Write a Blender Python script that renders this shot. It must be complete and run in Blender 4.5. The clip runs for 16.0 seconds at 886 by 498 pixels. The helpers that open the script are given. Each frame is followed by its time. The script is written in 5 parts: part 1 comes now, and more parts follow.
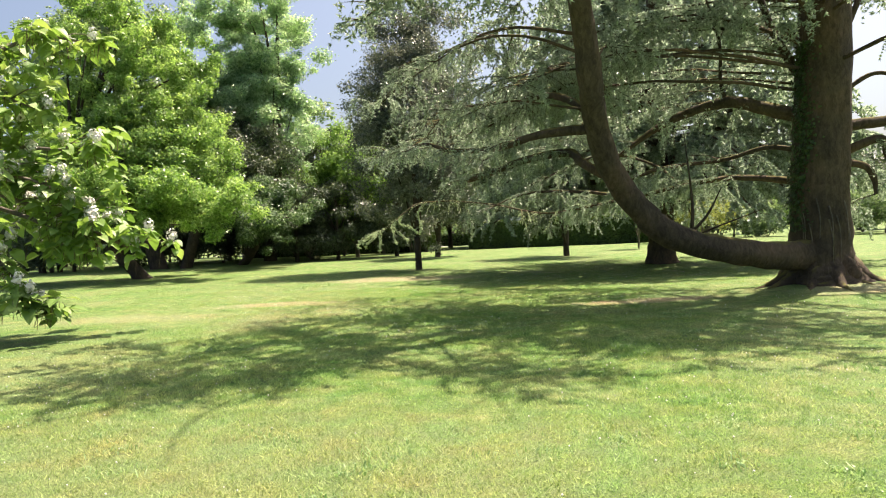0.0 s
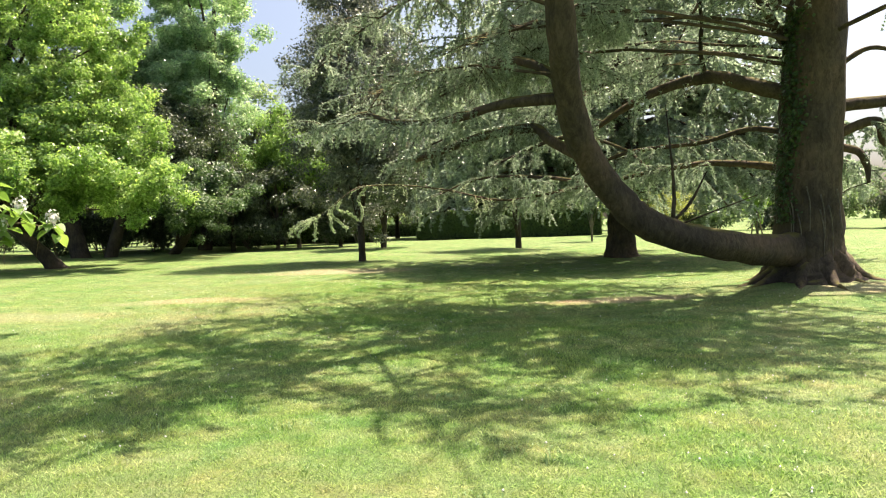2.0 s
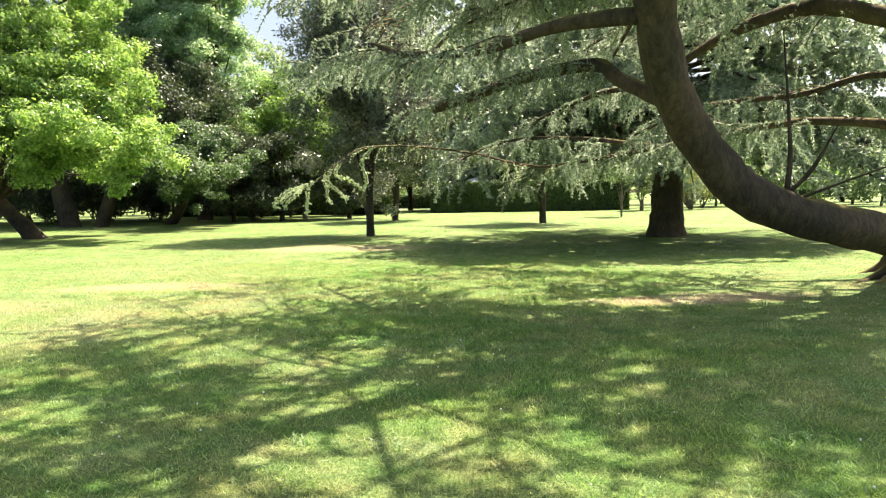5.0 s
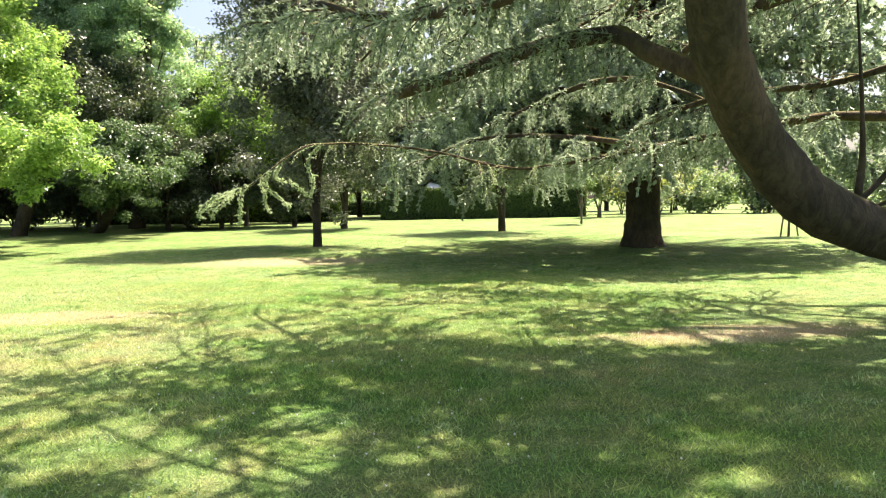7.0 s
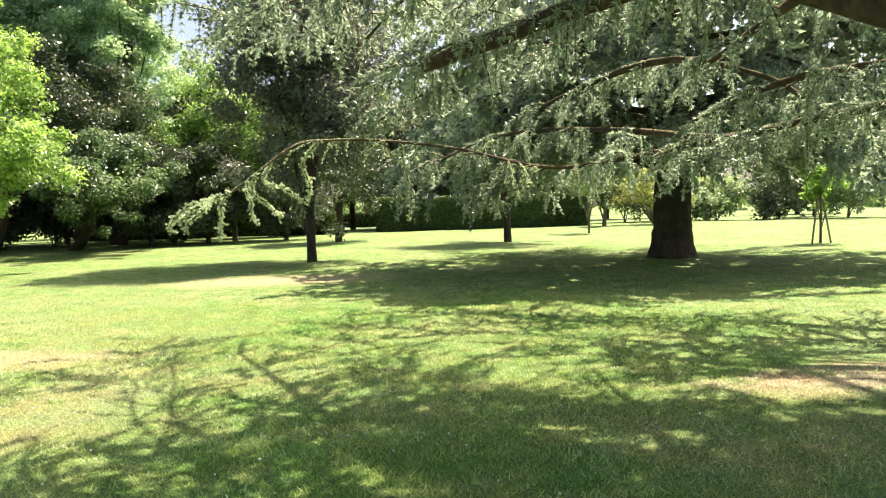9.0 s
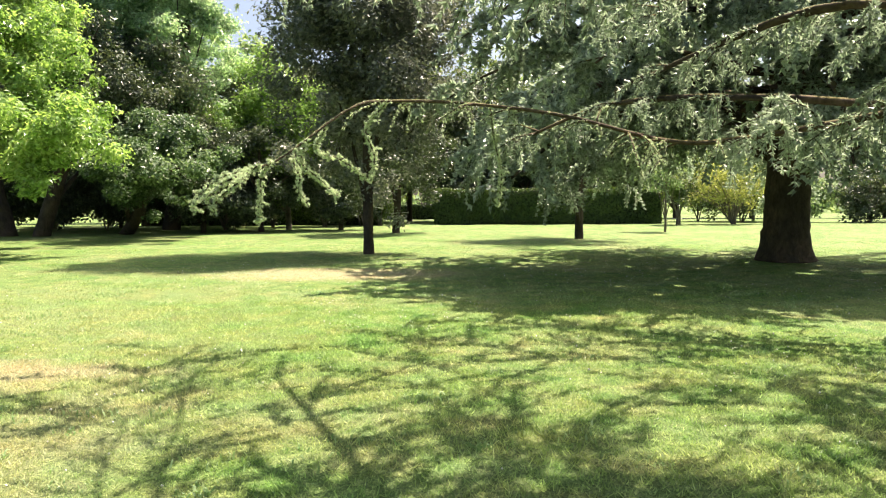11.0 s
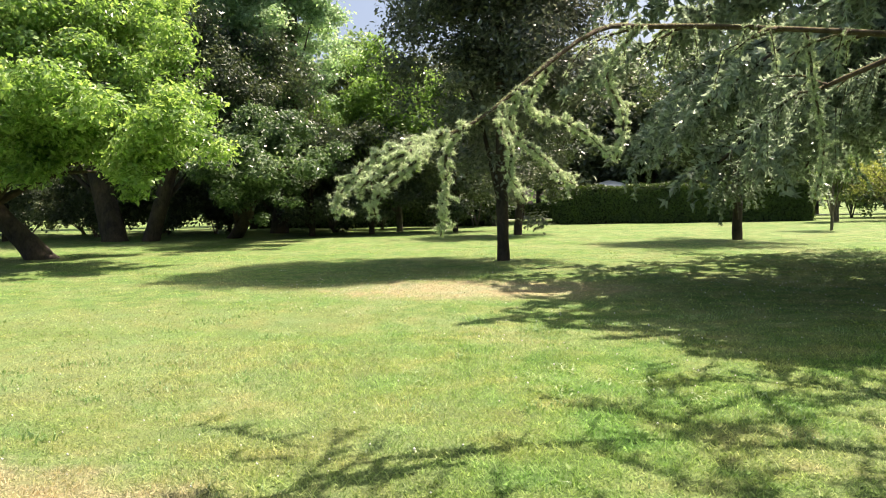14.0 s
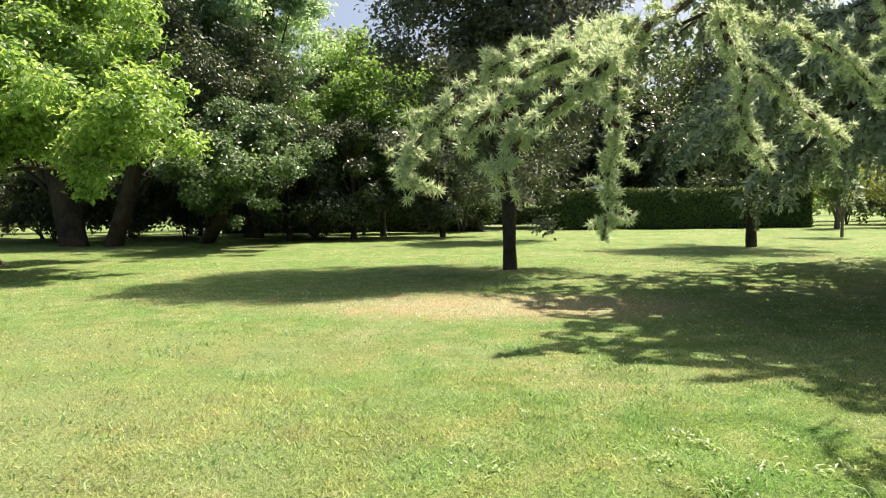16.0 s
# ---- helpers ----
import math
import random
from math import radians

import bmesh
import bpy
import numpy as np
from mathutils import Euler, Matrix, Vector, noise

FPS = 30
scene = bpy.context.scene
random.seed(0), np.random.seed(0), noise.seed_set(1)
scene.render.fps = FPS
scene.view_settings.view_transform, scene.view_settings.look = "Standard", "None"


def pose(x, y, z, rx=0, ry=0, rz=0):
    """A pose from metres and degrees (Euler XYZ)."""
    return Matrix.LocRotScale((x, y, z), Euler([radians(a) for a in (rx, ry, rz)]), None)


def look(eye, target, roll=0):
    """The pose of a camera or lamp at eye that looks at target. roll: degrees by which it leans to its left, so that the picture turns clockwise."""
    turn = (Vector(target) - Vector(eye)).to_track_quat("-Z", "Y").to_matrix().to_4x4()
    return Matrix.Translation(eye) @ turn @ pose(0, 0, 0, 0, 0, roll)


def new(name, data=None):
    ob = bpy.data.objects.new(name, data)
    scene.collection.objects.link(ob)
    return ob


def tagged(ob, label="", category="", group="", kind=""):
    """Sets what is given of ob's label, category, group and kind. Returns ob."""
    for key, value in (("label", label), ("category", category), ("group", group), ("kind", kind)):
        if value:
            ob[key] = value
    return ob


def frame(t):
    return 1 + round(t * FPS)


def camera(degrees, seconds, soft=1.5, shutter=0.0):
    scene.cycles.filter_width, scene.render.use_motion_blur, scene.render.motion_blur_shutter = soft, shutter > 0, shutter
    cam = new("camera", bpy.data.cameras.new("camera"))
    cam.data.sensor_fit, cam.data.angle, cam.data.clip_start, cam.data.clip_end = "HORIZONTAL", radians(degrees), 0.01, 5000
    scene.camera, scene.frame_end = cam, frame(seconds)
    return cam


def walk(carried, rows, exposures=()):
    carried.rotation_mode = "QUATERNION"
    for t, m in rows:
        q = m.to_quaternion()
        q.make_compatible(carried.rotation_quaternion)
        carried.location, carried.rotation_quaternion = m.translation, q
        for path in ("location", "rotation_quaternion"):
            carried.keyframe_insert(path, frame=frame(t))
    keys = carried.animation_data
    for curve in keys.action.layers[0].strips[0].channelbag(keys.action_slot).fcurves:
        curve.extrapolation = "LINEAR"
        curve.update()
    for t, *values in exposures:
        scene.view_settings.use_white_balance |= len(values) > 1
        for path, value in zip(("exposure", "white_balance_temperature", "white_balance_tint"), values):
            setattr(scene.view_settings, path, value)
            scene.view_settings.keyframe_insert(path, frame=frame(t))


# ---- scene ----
cam = camera(62.1, 16.0, soft=1.1)
PATH = [
    (0, (0.046, -0.15, 1.827), (-0.001, 1.849, 1.786), -2.5),
    (0.5, (0.018, 0.465, 1.85), (0.041, 2.464, 1.816), -2.6),
    (1, (0.025, 1.063, 1.847), (-0.055, 3.061, 1.831), -2.4),
    (1.5, (-0.016, 1.686, 1.782), (-0.095, 3.684, 1.753), -2.1),
    (2, (0.087, 2.387, 1.738), (0.181, 4.383, 1.668), -1.8),
    (2.5, (0.12, 3.023, 1.716), (0.185, 5.019, 1.617), -1.7),
    (3, (0.184, 3.704, 1.712), (0.352, 5.693, 1.586), -1.3),
    (3.5, (0.204, 4.35, 1.71), (0.391, 6.337, 1.574), -0.1),
    (4, (0.131, 5.018, 1.72), (0.258, 7.008, 1.575), -0.8),
    (4.2, (0.158, 5.261, 1.69), (0.259, 7.253, 1.553), -1.1),
    (6.3, (-0.098, 7.985, 1.747), (-0.06, 9.978, 1.583), -0.9),
    (6.5, (-0.088, 8.276, 1.731), (0.043, 10.265, 1.567), -1.3),
    (7, (-0.13, 8.918, 1.734), (0.069, 10.904, 1.603), -1.0),
    (7.5, (-0.236, 9.518, 1.729), (0.017, 11.497, 1.595), -1.2),
    (8, (-0.231, 10.146, 1.716), (0.066, 12.119, 1.58), -1.7),
    (8.5, (-0.363, 10.75, 1.707), (-0.177, 12.739, 1.604), -1.7),
    (9, (-0.412, 11.385, 1.67), (-0.189, 13.37, 1.569), -1.8),
    (9.5, (-0.533, 11.989, 1.669), (-0.406, 13.981, 1.534), -1.4),
    (11.8, (-0.9, 15.019, 1.486), (-0.831, 17.016, 1.393), -0.1),
    (12, (-0.99, 15.257, 1.503), (-0.926, 17.254, 1.415), -0.0),
    (12.5, (-1.151, 15.843, 1.495), (-1.092, 17.841, 1.421), 0.3),
    (13, (-1.431, 16.417, 1.503), (-1.434, 18.416, 1.448), 0.2),
    (13.5, (-1.724, 16.944, 1.502), (-1.782, 18.941, 1.414), -0.7),
    (14, (-1.967, 17.497, 1.526), (-2.15, 19.485, 1.415), -1.1),
    (14.5, (-2.234, 18.002, 1.523), (-2.514, 19.981, 1.448), -1.1),
    (15, (-2.451, 18.617, 1.49), (-2.732, 20.596, 1.425), -0.9),
    (15.5, (-2.675, 19.177, 1.459), (-3.001, 21.15, 1.414), -0.7),
    (16, (-2.802, 19.831, 1.435), (-2.916, 21.826, 1.339), -0.8),
]
walk(cam, [(t, look(eye, target, roll)) for t, eye, target, roll in PATH], exposures=[(0, 1.48), (2, 1.64), (3.5, 1.85), (6.5, 1.97), (9.5, 1.9), (12, 1.64), (14, 1.44), (16, 1.37)])

# ---- light ----
SUN_EL, SUN_AZ = 61.0, 50.0          # degrees; azimuth clockwise from +y
world = bpy.data.worlds.new("sky")
scene.world = world
world.use_nodes = True
wn = world.node_tree.nodes
sky = wn.new("ShaderNodeTexSky")
sky.sky_type = "NISHITA"
sky.sun_disc = False
sky.sun_elevation, sky.sun_rotation = radians(SUN_EL), radians(SUN_AZ)
sky.dust_density, sky.air_density, sky.ozone_density = 5.0, 0.8, 0.3
wn["Background"].inputs[1].default_value = 0.074
world.node_tree.links.new(sky.outputs[0], wn["Background"].inputs[0])
sun = new("sun", bpy.data.lights.new("sun", "SUN"))
sun.data.energy, sun.data.angle, sun.data.color = 5.0, radians(0.6), (1.0, 0.84, 0.7)
sun_from = np.array((math.sin(radians(SUN_AZ)) * math.cos(radians(SUN_EL)), math.cos(radians(SUN_AZ)) * math.cos(radians(SUN_EL)), math.sin(radians(SUN_EL))))
sun.matrix_world = look(tuple(sun_from * 60), (0, 0, 0))

# ---- materials ----
def base_mat(name, rough=0.8, spec=0.3):
    m = bpy.data.materials.new(name)
    m.use_nodes = True
    b = m.node_tree.nodes["Principled BSDF"]
    b.inputs["Roughness"].default_value = rough
    b.inputs["Specular IOR Level"].default_value = spec
    return m, m.node_tree.nodes, m.node_tree.links, b


def ramp(nodes, stops):
    r = nodes.new("ShaderNodeValToRGB")
    e = r.color_ramp.elements
    while len(e) < len(stops):
        e.new(0.5)
    for k, (p, c) in enumerate(stops):
        e[k].position, e[k].color = p, (*c, 1)
    return r


def noise_node(nodes, links, scale, detail=4, vector=None, rough=0.6):
    n = nodes.new("ShaderNodeTexNoise")
    n.inputs["Scale"].default_value, n.inputs["Detail"].default_value = scale, detail
    n.inputs["Roughness"].default_value = rough
    if vector is not None:
        links.new(vector, n.inputs["Vector"])
    return n


def mix_rgb(nodes, links, fac, a, b, blend="MIX"):
    n = nodes.new("ShaderNodeMix")
    n.data_type, n.blend_type = "RGBA", blend
    for sock, v in ((n.inputs[0], fac), (n.inputs[6], a), (n.inputs[7], b)):
        if isinstance(v, (int, float)):
            sock.default_value = v
        elif isinstance(v, tuple):
            sock.default_value = (*v, 1)
        else:
            links.new(v, sock)
    return n.outputs[2]


def leaf_mat(name, stops, through_light=0.4, rough=0.42, spec=0.45, glow=(1.25, 1.15, 0.5)):
    """Foliage: a colour for each leaf, a larger drift over the crown, light coming through."""
    m, nodes, links, b = base_mat(name, rough, spec)
    geo = nodes.new("ShaderNodeNewGeometry")
    drift = noise_node(nodes, links, 0.45, 3, geo.outputs["Position"])
    add = nodes.new("ShaderNodeMath")
    add.operation = "MULTIPLY_ADD"
    add.inputs[1].default_value = 0.6
    links.new(geo.outputs["Random Per Island"], add.inputs[0])
    sub = nodes.new("ShaderNodeMath")
    sub.operation = "MULTIPLY_ADD"
    sub.inputs[1].default_value, sub.inputs[2].default_value = 1.2, -0.4
    links.new(drift.outputs["Fac"], sub.inputs[0])
    links.new(sub.outputs[0], add.inputs[2])
    r = ramp(nodes, stops)
    links.new(add.outputs[0], r.inputs[0])
    links.new(r.outputs[0], b.inputs["Base Color"])
    t = nodes.new("ShaderNodeBsdfTranslucent")
    links.new(mix_rgb(nodes, links, 1.0, r.outputs[0], glow, "MULTIPLY"), t.inputs[0])
    mx = nodes.new("ShaderNodeMixShader")
    mx.inputs[0].default_value = through_light
    links.new(b.outputs[0], mx.inputs[1])
    links.new(t.outputs[0], mx.inputs[2])
    links.new(mx.outputs[0], nodes["Material Output"].inputs[0])
    return m


def bark_mat(name, dark, light, stretch=0.25, scale=9.0, moss=0.0):
    m, nodes, links, b = base_mat(name, 0.9, 0.2)
    co = nodes.new("ShaderNodeTexCoord")
    mp = nodes.new("ShaderNodeMapping")
    mp.inputs["Scale"].default_value = (1, 1, stretch)
    warp = noise_node(nodes, links, 3.0, 3, co.outputs["Object"])
    bent = nodes.new("ShaderNodeVectorMath")
    bent.operation = "MULTIPLY_ADD"
    bent.inputs[1].default_value = (0.28, 0.28, 0.28)
    links.new(warp.outputs["Color"], bent.inputs[0])
    links.new(co.outputs["Object"], bent.inputs[2])
    links.new(bent.outputs[0], mp.inputs[0])
    fine = noise_node(nodes, links, scale, 7, mp.outputs[0], 0.7)
    vor = nodes.new("ShaderNodeTexVoronoi")
    vor.feature = "DISTANCE_TO_EDGE"
    vor.inputs["Scale"].default_value = scale * 1.3
    links.new(mp.outputs[0], vor.inputs["Vector"])
    big = noise_node(nodes, links, 0.8, 3, co.outputs["Object"])
    r = ramp(nodes, [(0.3, dark), (0.7, light)])
    links.new(fine.outputs["Fac"], r.inputs[0])
    r2 = ramp(nodes, [(0.0, (0.86, 0.86, 0.86)), (0.2, (1, 1, 1))])
    links.new(vor.outputs["Distance"], r2.inputs[0])
    col = mix_rgb(nodes, links, 1.0, r.outputs[0], r2.outputs[0], "MULTIPLY")
    r3 = ramp(nodes, [(0.35, (0.62, 0.62, 0.66)), (0.5, (1.0, 0.95, 0.9)), (0.68, (1.4, 1.2, 1.08))])
    links.new(big.outputs["Fac"], r3.inputs[0])
    col = mix_rgb(nodes, links, 1.0, col, r3.outputs[0], "MULTIPLY")
    if moss:
        geo = nodes.new("ShaderNodeNewGeometry")
        sep = nodes.new("ShaderNodeSeparateXYZ")
        links.new(geo.outputs["Normal"], sep.inputs[0])
        mn = noise_node(nodes, links, 2.3, 4, co.outputs["Object"])
        mul = nodes.new("ShaderNodeMath")
        mul.operation = "MULTIPLY"
        links.new(sep.outputs["Z"], mul.inputs[0])
        links.new(mn.outputs["Fac"], mul.inputs[1])
        mr = ramp(nodes, [(0.3, (0, 0, 0)), (0.46, (moss, moss, moss))])
        links.new(mul.outputs[0], mr.inputs[0])
        col = mix_rgb(nodes, links, mr.outputs[0], col, (0.16, 0.15, 0.03))
    links.new(col, b.inputs["Base Color"])
    bump = nodes.new("ShaderNodeBump")
    bump.inputs["Strength"].default_value, bump.inputs["Distance"].default_value = 0.28, 0.03
    links.new(vor.outputs["Distance"], bump.inputs["Height"])
    b2 = nodes.new("ShaderNodeBump")
    b2.inputs["Strength"].default_value, b2.inputs["Distance"].default_value = 0.6, 0.03
    links.new(fine.outputs["Fac"], b2.inputs["Height"])
    links.new(bump.outputs[0], b2.inputs["Normal"])
    links.new(b2.outputs[0], b.inputs["Normal"])
    return m


# dry places in the lawn: x, y, half widths, strength
DRY = [(-2.6, 31.6, 3.6, 1.8, 0.8), (4.4, 17.7, 2.0, 0.7, 1.0), (-5.2, 21.0, 2.6, 0.9, 0.75), (-4.6, 17.0, 1.2, 3.6, 0.45), (-3.2, 19.0, 1.0, 3.0, 0.45), (9.5, 17.2, 2.0, 0.8, 0.7), (-8.0, 18.5, 3.5, 1.2, 0.5), (-6.0, 24.6, 3.4, 2.4, 0.3), (-3.6, 22.6, 2.0, 1.6, 0.25), (-8.0, 28.0, 4.5, 1.5, 0.25), (-2.6, 5.6, 5.5, 2.4, 0.3), (-6.5, 11.0, 2.2, 3.6, 0.3)]


def lawn_colour(nodes, links, pos, greens, dry_col, blade=False):
    """Green drifting to straw, with dry places of their own shape."""
    big = noise_node(nodes, links, 0.35, 4, pos, 0.6)
    mid = noise_node(nodes, links, 2.2, 5, pos, 0.65)
    r = ramp(nodes, greens)
    links.new(mid.outputs["Fac"], r.inputs[0])
    rb = ramp(nodes, [(0.44, (0, 0, 0)), (0.8, (0.6, 0.6, 0.6))])
    mm = nodes.new("ShaderNodeMath")
    mm.operation = "MULTIPLY_ADD"
    mm.inputs[1].default_value = 0.5
    links.new(mid.outputs["Fac"], mm.inputs[0])
    hh = nodes.new("ShaderNodeMath")
    hh.operation = "MULTIPLY"
    hh.inputs[1].default_value = 0.55
    links.new(big.outputs["Fac"], hh.inputs[0])
    links.new(hh.outputs[0], mm.inputs[2])
    links.new(mm.outputs[0], rb.inputs[0])
    fac = rb.outputs[0]
    sep = nodes.new("ShaderNodeSeparateXYZ")
    links.new(pos, sep.inputs[0])

    def op(kind, a, bb, clamp=False):
        n = nodes.new("ShaderNodeMath")
        n.operation, n.use_clamp = kind, clamp
        for s, v in ((n.inputs[0], a), (n.inputs[1], bb)):
            if isinstance(v, (int, float)):
                s.default_value = v
            else:
                links.new(v, s)
        return n.outputs[0]
    total = None
    for x, y, rx, ry, k in DRY:
        dx = op("DIVIDE", op("SUBTRACT", sep.outputs["X"], x), rx)
        dy = op("DIVIDE", op("SUBTRACT", sep.outputs["Y"], y), ry)
        d = op("ADD", op("MULTIPLY", dx, dx), op("MULTIPLY", dy, dy))
        d = op("ADD", d, op("MULTIPLY", op("SUBTRACT", mid.outputs["Fac"], 0.5), 2.4))
        s = op("MULTIPLY", op("SUBTRACT", 1.15, d, True), k, True)
        total = s if total is None else op("MAXIMUM", total, s)
    fac2 = op("MAXIMUM", fac, total)
    # drifts of cooler clover green and of reddish straw
    hue = noise_node(nodes, links, 1.3, 4, pos, 0.7)
    rh = ramp(nodes, [(0.34, (0.92, 1.03, 1.06)), (0.5, (1.0, 1.0, 1.0)), (0.68, (1.14, 0.99, 1.0))])
    links.new(hue.outputs["Fac"], rh.inputs[0])
    return mix_rgb(nodes, links, 1.0, mix_rgb(nodes, links, fac2, r.outputs[0], dry_col), rh.outputs[0], "MULTIPLY")


def lawn_mat():
    m, nodes, links, b = base_mat("lawn_turf", 0.85, 0.2)
    geo = nodes.new("ShaderNodeNewGeometry")
    pos = geo.outputs["Position"]
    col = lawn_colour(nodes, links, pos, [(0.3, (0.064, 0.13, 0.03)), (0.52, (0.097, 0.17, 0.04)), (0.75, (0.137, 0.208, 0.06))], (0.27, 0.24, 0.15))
    fine = noise_node(nodes, links, 48, 6, pos, 0.8)
    rf = ramp(nodes, [(0.4, (0.45, 0.52, 0.4)), (0.5, (0.98, 0.98, 0.93)), (0.6, (1.75, 1.65, 1.6))])
    links.new(fine.outputs["Fac"], rf.inputs[0])
    col = mix_rgb(nodes, links, 1.0, col, rf.outputs[0], "MULTIPLY")
    links.new(col, b.inputs["Base Color"])
    bump = nodes.new("ShaderNodeBump")
    bump.inputs["Strength"].default_value, bump.inputs["Distance"].default_value = 0.7, 0.04
    links.new(fine.outputs["Fac"], bump.inputs["Height"])
    links.new(bump.outputs[0], b.inputs["Normal"])
    return m


def blade_mat():
    m, nodes, links, b = base_mat("grass_blades", 0.5, 0.35)
    geo = nodes.new("ShaderNodeNewGeometry")
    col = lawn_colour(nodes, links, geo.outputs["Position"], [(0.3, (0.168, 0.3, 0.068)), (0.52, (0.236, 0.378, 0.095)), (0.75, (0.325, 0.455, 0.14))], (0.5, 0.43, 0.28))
    r = ramp(nodes, [(0.0, (0.75, 0.8, 0.7)), (0.55, (1.1, 1.1, 1.05)), (0.85, (1.5, 1.4, 1.45)), (1.0, (1.9, 1.7, 1.9))])
    links.new(geo.outputs["Random Per Island"], r.inputs[0])
    col = mix_rgb(nodes, links, 1.0, col, r.outputs[0], "MULTIPLY")
    links.new(col, b.inputs["Base Color"])
    t = nodes.new("ShaderNodeBsdfTranslucent")
    links.new(col, t.inputs[0])
    mx = nodes.new("ShaderNodeMixShader")
    mx.inputs[0].default_value = 0.6
    links.new(b.outputs[0], mx.inputs[1])
    links.new(t.outputs[0], mx.inputs[2])
    links.new(mx.outputs[0], nodes["Material Output"].inputs[0])
    return m


def plain_mat(name, a, c, scale=6.0, rough=0.7):
    m, nodes, links, b = base_mat(name, rough)
    geo = nodes.new("ShaderNodeNewGeometry")
    n = noise_node(nodes, links, scale, 5, geo.outputs["Position"])
    r = ramp(nodes, [(0.35, a), (0.7, c)])
    links.new(n.outputs["Fac"], r.inputs[0])
    links.new(r.outputs[0], b.inputs["Base Color"])
    return m


LAWN, BLADE = lawn_mat(), blade_mat()
CEDAR_BARK = bark_mat("cedar_bark", (0.042, 0.034, 0.027), (0.118, 0.096, 0.077), 0.3, 11, moss=0.55)
DARK_BARK = bark_mat("dark_bark", (0.034, 0.029, 0.025), (0.09, 0.076, 0.063), 0.25, 10)
GREY_BARK = bark_mat("grey_bark", (0.10, 0.09, 0.075), (0.24, 0.22, 0.19), 0.3, 12)
NEEDLE = leaf_mat("cedar_needles", [(0.0, (0.11, 0.145, 0.105)), (0.4, (0.28, 0.345, 0.26)), (0.75, (0.48, 0.56, 0.455)), (1.0, (0.64, 0.7, 0.6))], 0.48, 0.34, 0.65, (1.02, 1.06, 0.88))
NEEDLE_TIP = leaf_mat("young_cedar_needles", [(0.0, (0.32, 0.4, 0.27)), (0.5, (0.54, 0.63, 0.46)), (1.0, (0.74, 0.8, 0.64))], 0.42, 0.36, 0.55, (1.05, 1.08, 0.8))
WALNUT = leaf_mat("bright_leaves", [(0.0, (0.07, 0.135, 0.035)), (0.35, (0.18, 0.31, 0.095)), (0.75, (0.36, 0.51, 0.2)), (1.0, (0.55, 0.65, 0.36))], 0.54, 0.32, 0.65, (1.16, 1.15, 0.6))
GREEN = leaf_mat("green_leaves", [(0.0, (0.075, 0.13, 0.065)), (0.5, (0.19, 0.29, 0.15)), (1.0, (0.42, 0.52, 0.32))], 0.48, 0.32, 0.65, (1.15, 1.1, 0.65))
# palest stop of the dark leaves: sparkle of light painted into single leaves
DARK = leaf_mat("dark_leaves", [(0.0, (0.026, 0.044, 0.026)), (0.5, (0.07, 0.1, 0.055)), (0.82, (0.16, 0.2, 0.12)), (1.0, (0.33, 0.38, 0.26))], 0.3, 0.38, 0.6, (1.1, 1.1, 0.6))
TALL = leaf_mat("mid_green_leaves", [(0.0, (0.09, 0.16, 0.085)), (0.45, (0.31, 0.46, 0.28)), (1.0, (0.7, 0.8, 0.6))], 0.55, 0.3, 0.75, (1.06, 1.1, 0.7))
MIXED = leaf_mat("glossy_leaves", [(0.0, (0.03, 0.06, 0.026)), (0.5, (0.08, 0.14, 0.06)), (0.8, (0.19, 0.27, 0.15)), (1.0, (0.36, 0.44, 0.3))], 0.4, 0.38, 0.6, (1.05, 1.12, 0.65))
COPPER = leaf_mat("dusky_leaves", [(0.0, (0.045, 0.06, 0.05)), (0.5, (0.125, 0.155, 0.122)), (0.85, (0.25, 0.285, 0.235)), (1.0, (0.46, 0.49, 0.43))], 0.38, 0.28, 0.7, (1.15, 1.05, 0.8))
STRAW = leaf_mat("yellowish_leaves", [(0.0, (0.16, 0.2, 0.07)), (0.5, (0.3, 0.36, 0.15)), (1.0, (0.5, 0.54, 0.28))], 0.5)
YELLOW = leaf_mat("yellow_green_leaves", [(0.0, (0.1, 0.18, 0.045)), (0.5, (0.225, 0.355, 0.1)), (1.0, (0.42, 0.55, 0.22))], 0.56, 0.36, 0.55, (1.05, 1.12, 0.65))
PALE = leaf_mat("pale_leaves", [(0.0, (0.06, 0.10, 0.035)), (0.5, (0.13, 0.19, 0.08)), (1.0, (0.24, 0.30, 0.15))], 0.4)
HEDGE = leaf_mat("hedge_leaves", [(0.0, (0.025, 0.05, 0.012)), (0.5, (0.055, 0.10, 0.02)), (1.0, (0.12, 0.19, 0.04))], 0.3, 0.35, 0.5)
CATALPA = leaf_mat("large_soft_leaves", [(0.0, (0.09, 0.17, 0.045)), (0.5, (0.22, 0.34, 0.09)), (1.0, (0.4, 0.5, 0.19))], 0.38, 0.45, 0.4, (1.1, 1.15, 0.6))
IVY = leaf_mat("ivy_leaves", [(0.0, (0.02, 0.045, 0.012)), (0.6, (0.045, 0.085, 0.02)), (1.0, (0.09, 0.14, 0.04))], 0.2, 0.3, 0.5)
PETAL = plain_mat("white_petals", (0.72, 0.70, 0.66), (0.85, 0.84, 0.82), 9, 0.6)
POD = plain_mat("brown_pods", (0.06, 0.04, 0.028), (0.16, 0.115, 0.08), 14, 0.7)
# solid hedge filler: the shade between the leaves is put into its colour
CORE = plain_mat("hedge_shade_core", (0.012, 0.018, 0.008), (0.03, 0.04, 0.015), 5, 0.9)
STAKE = plain_mat("weathered_wood", (0.16, 0.13, 0.10), (0.3, 0.25, 0.19), 20, 0.8)
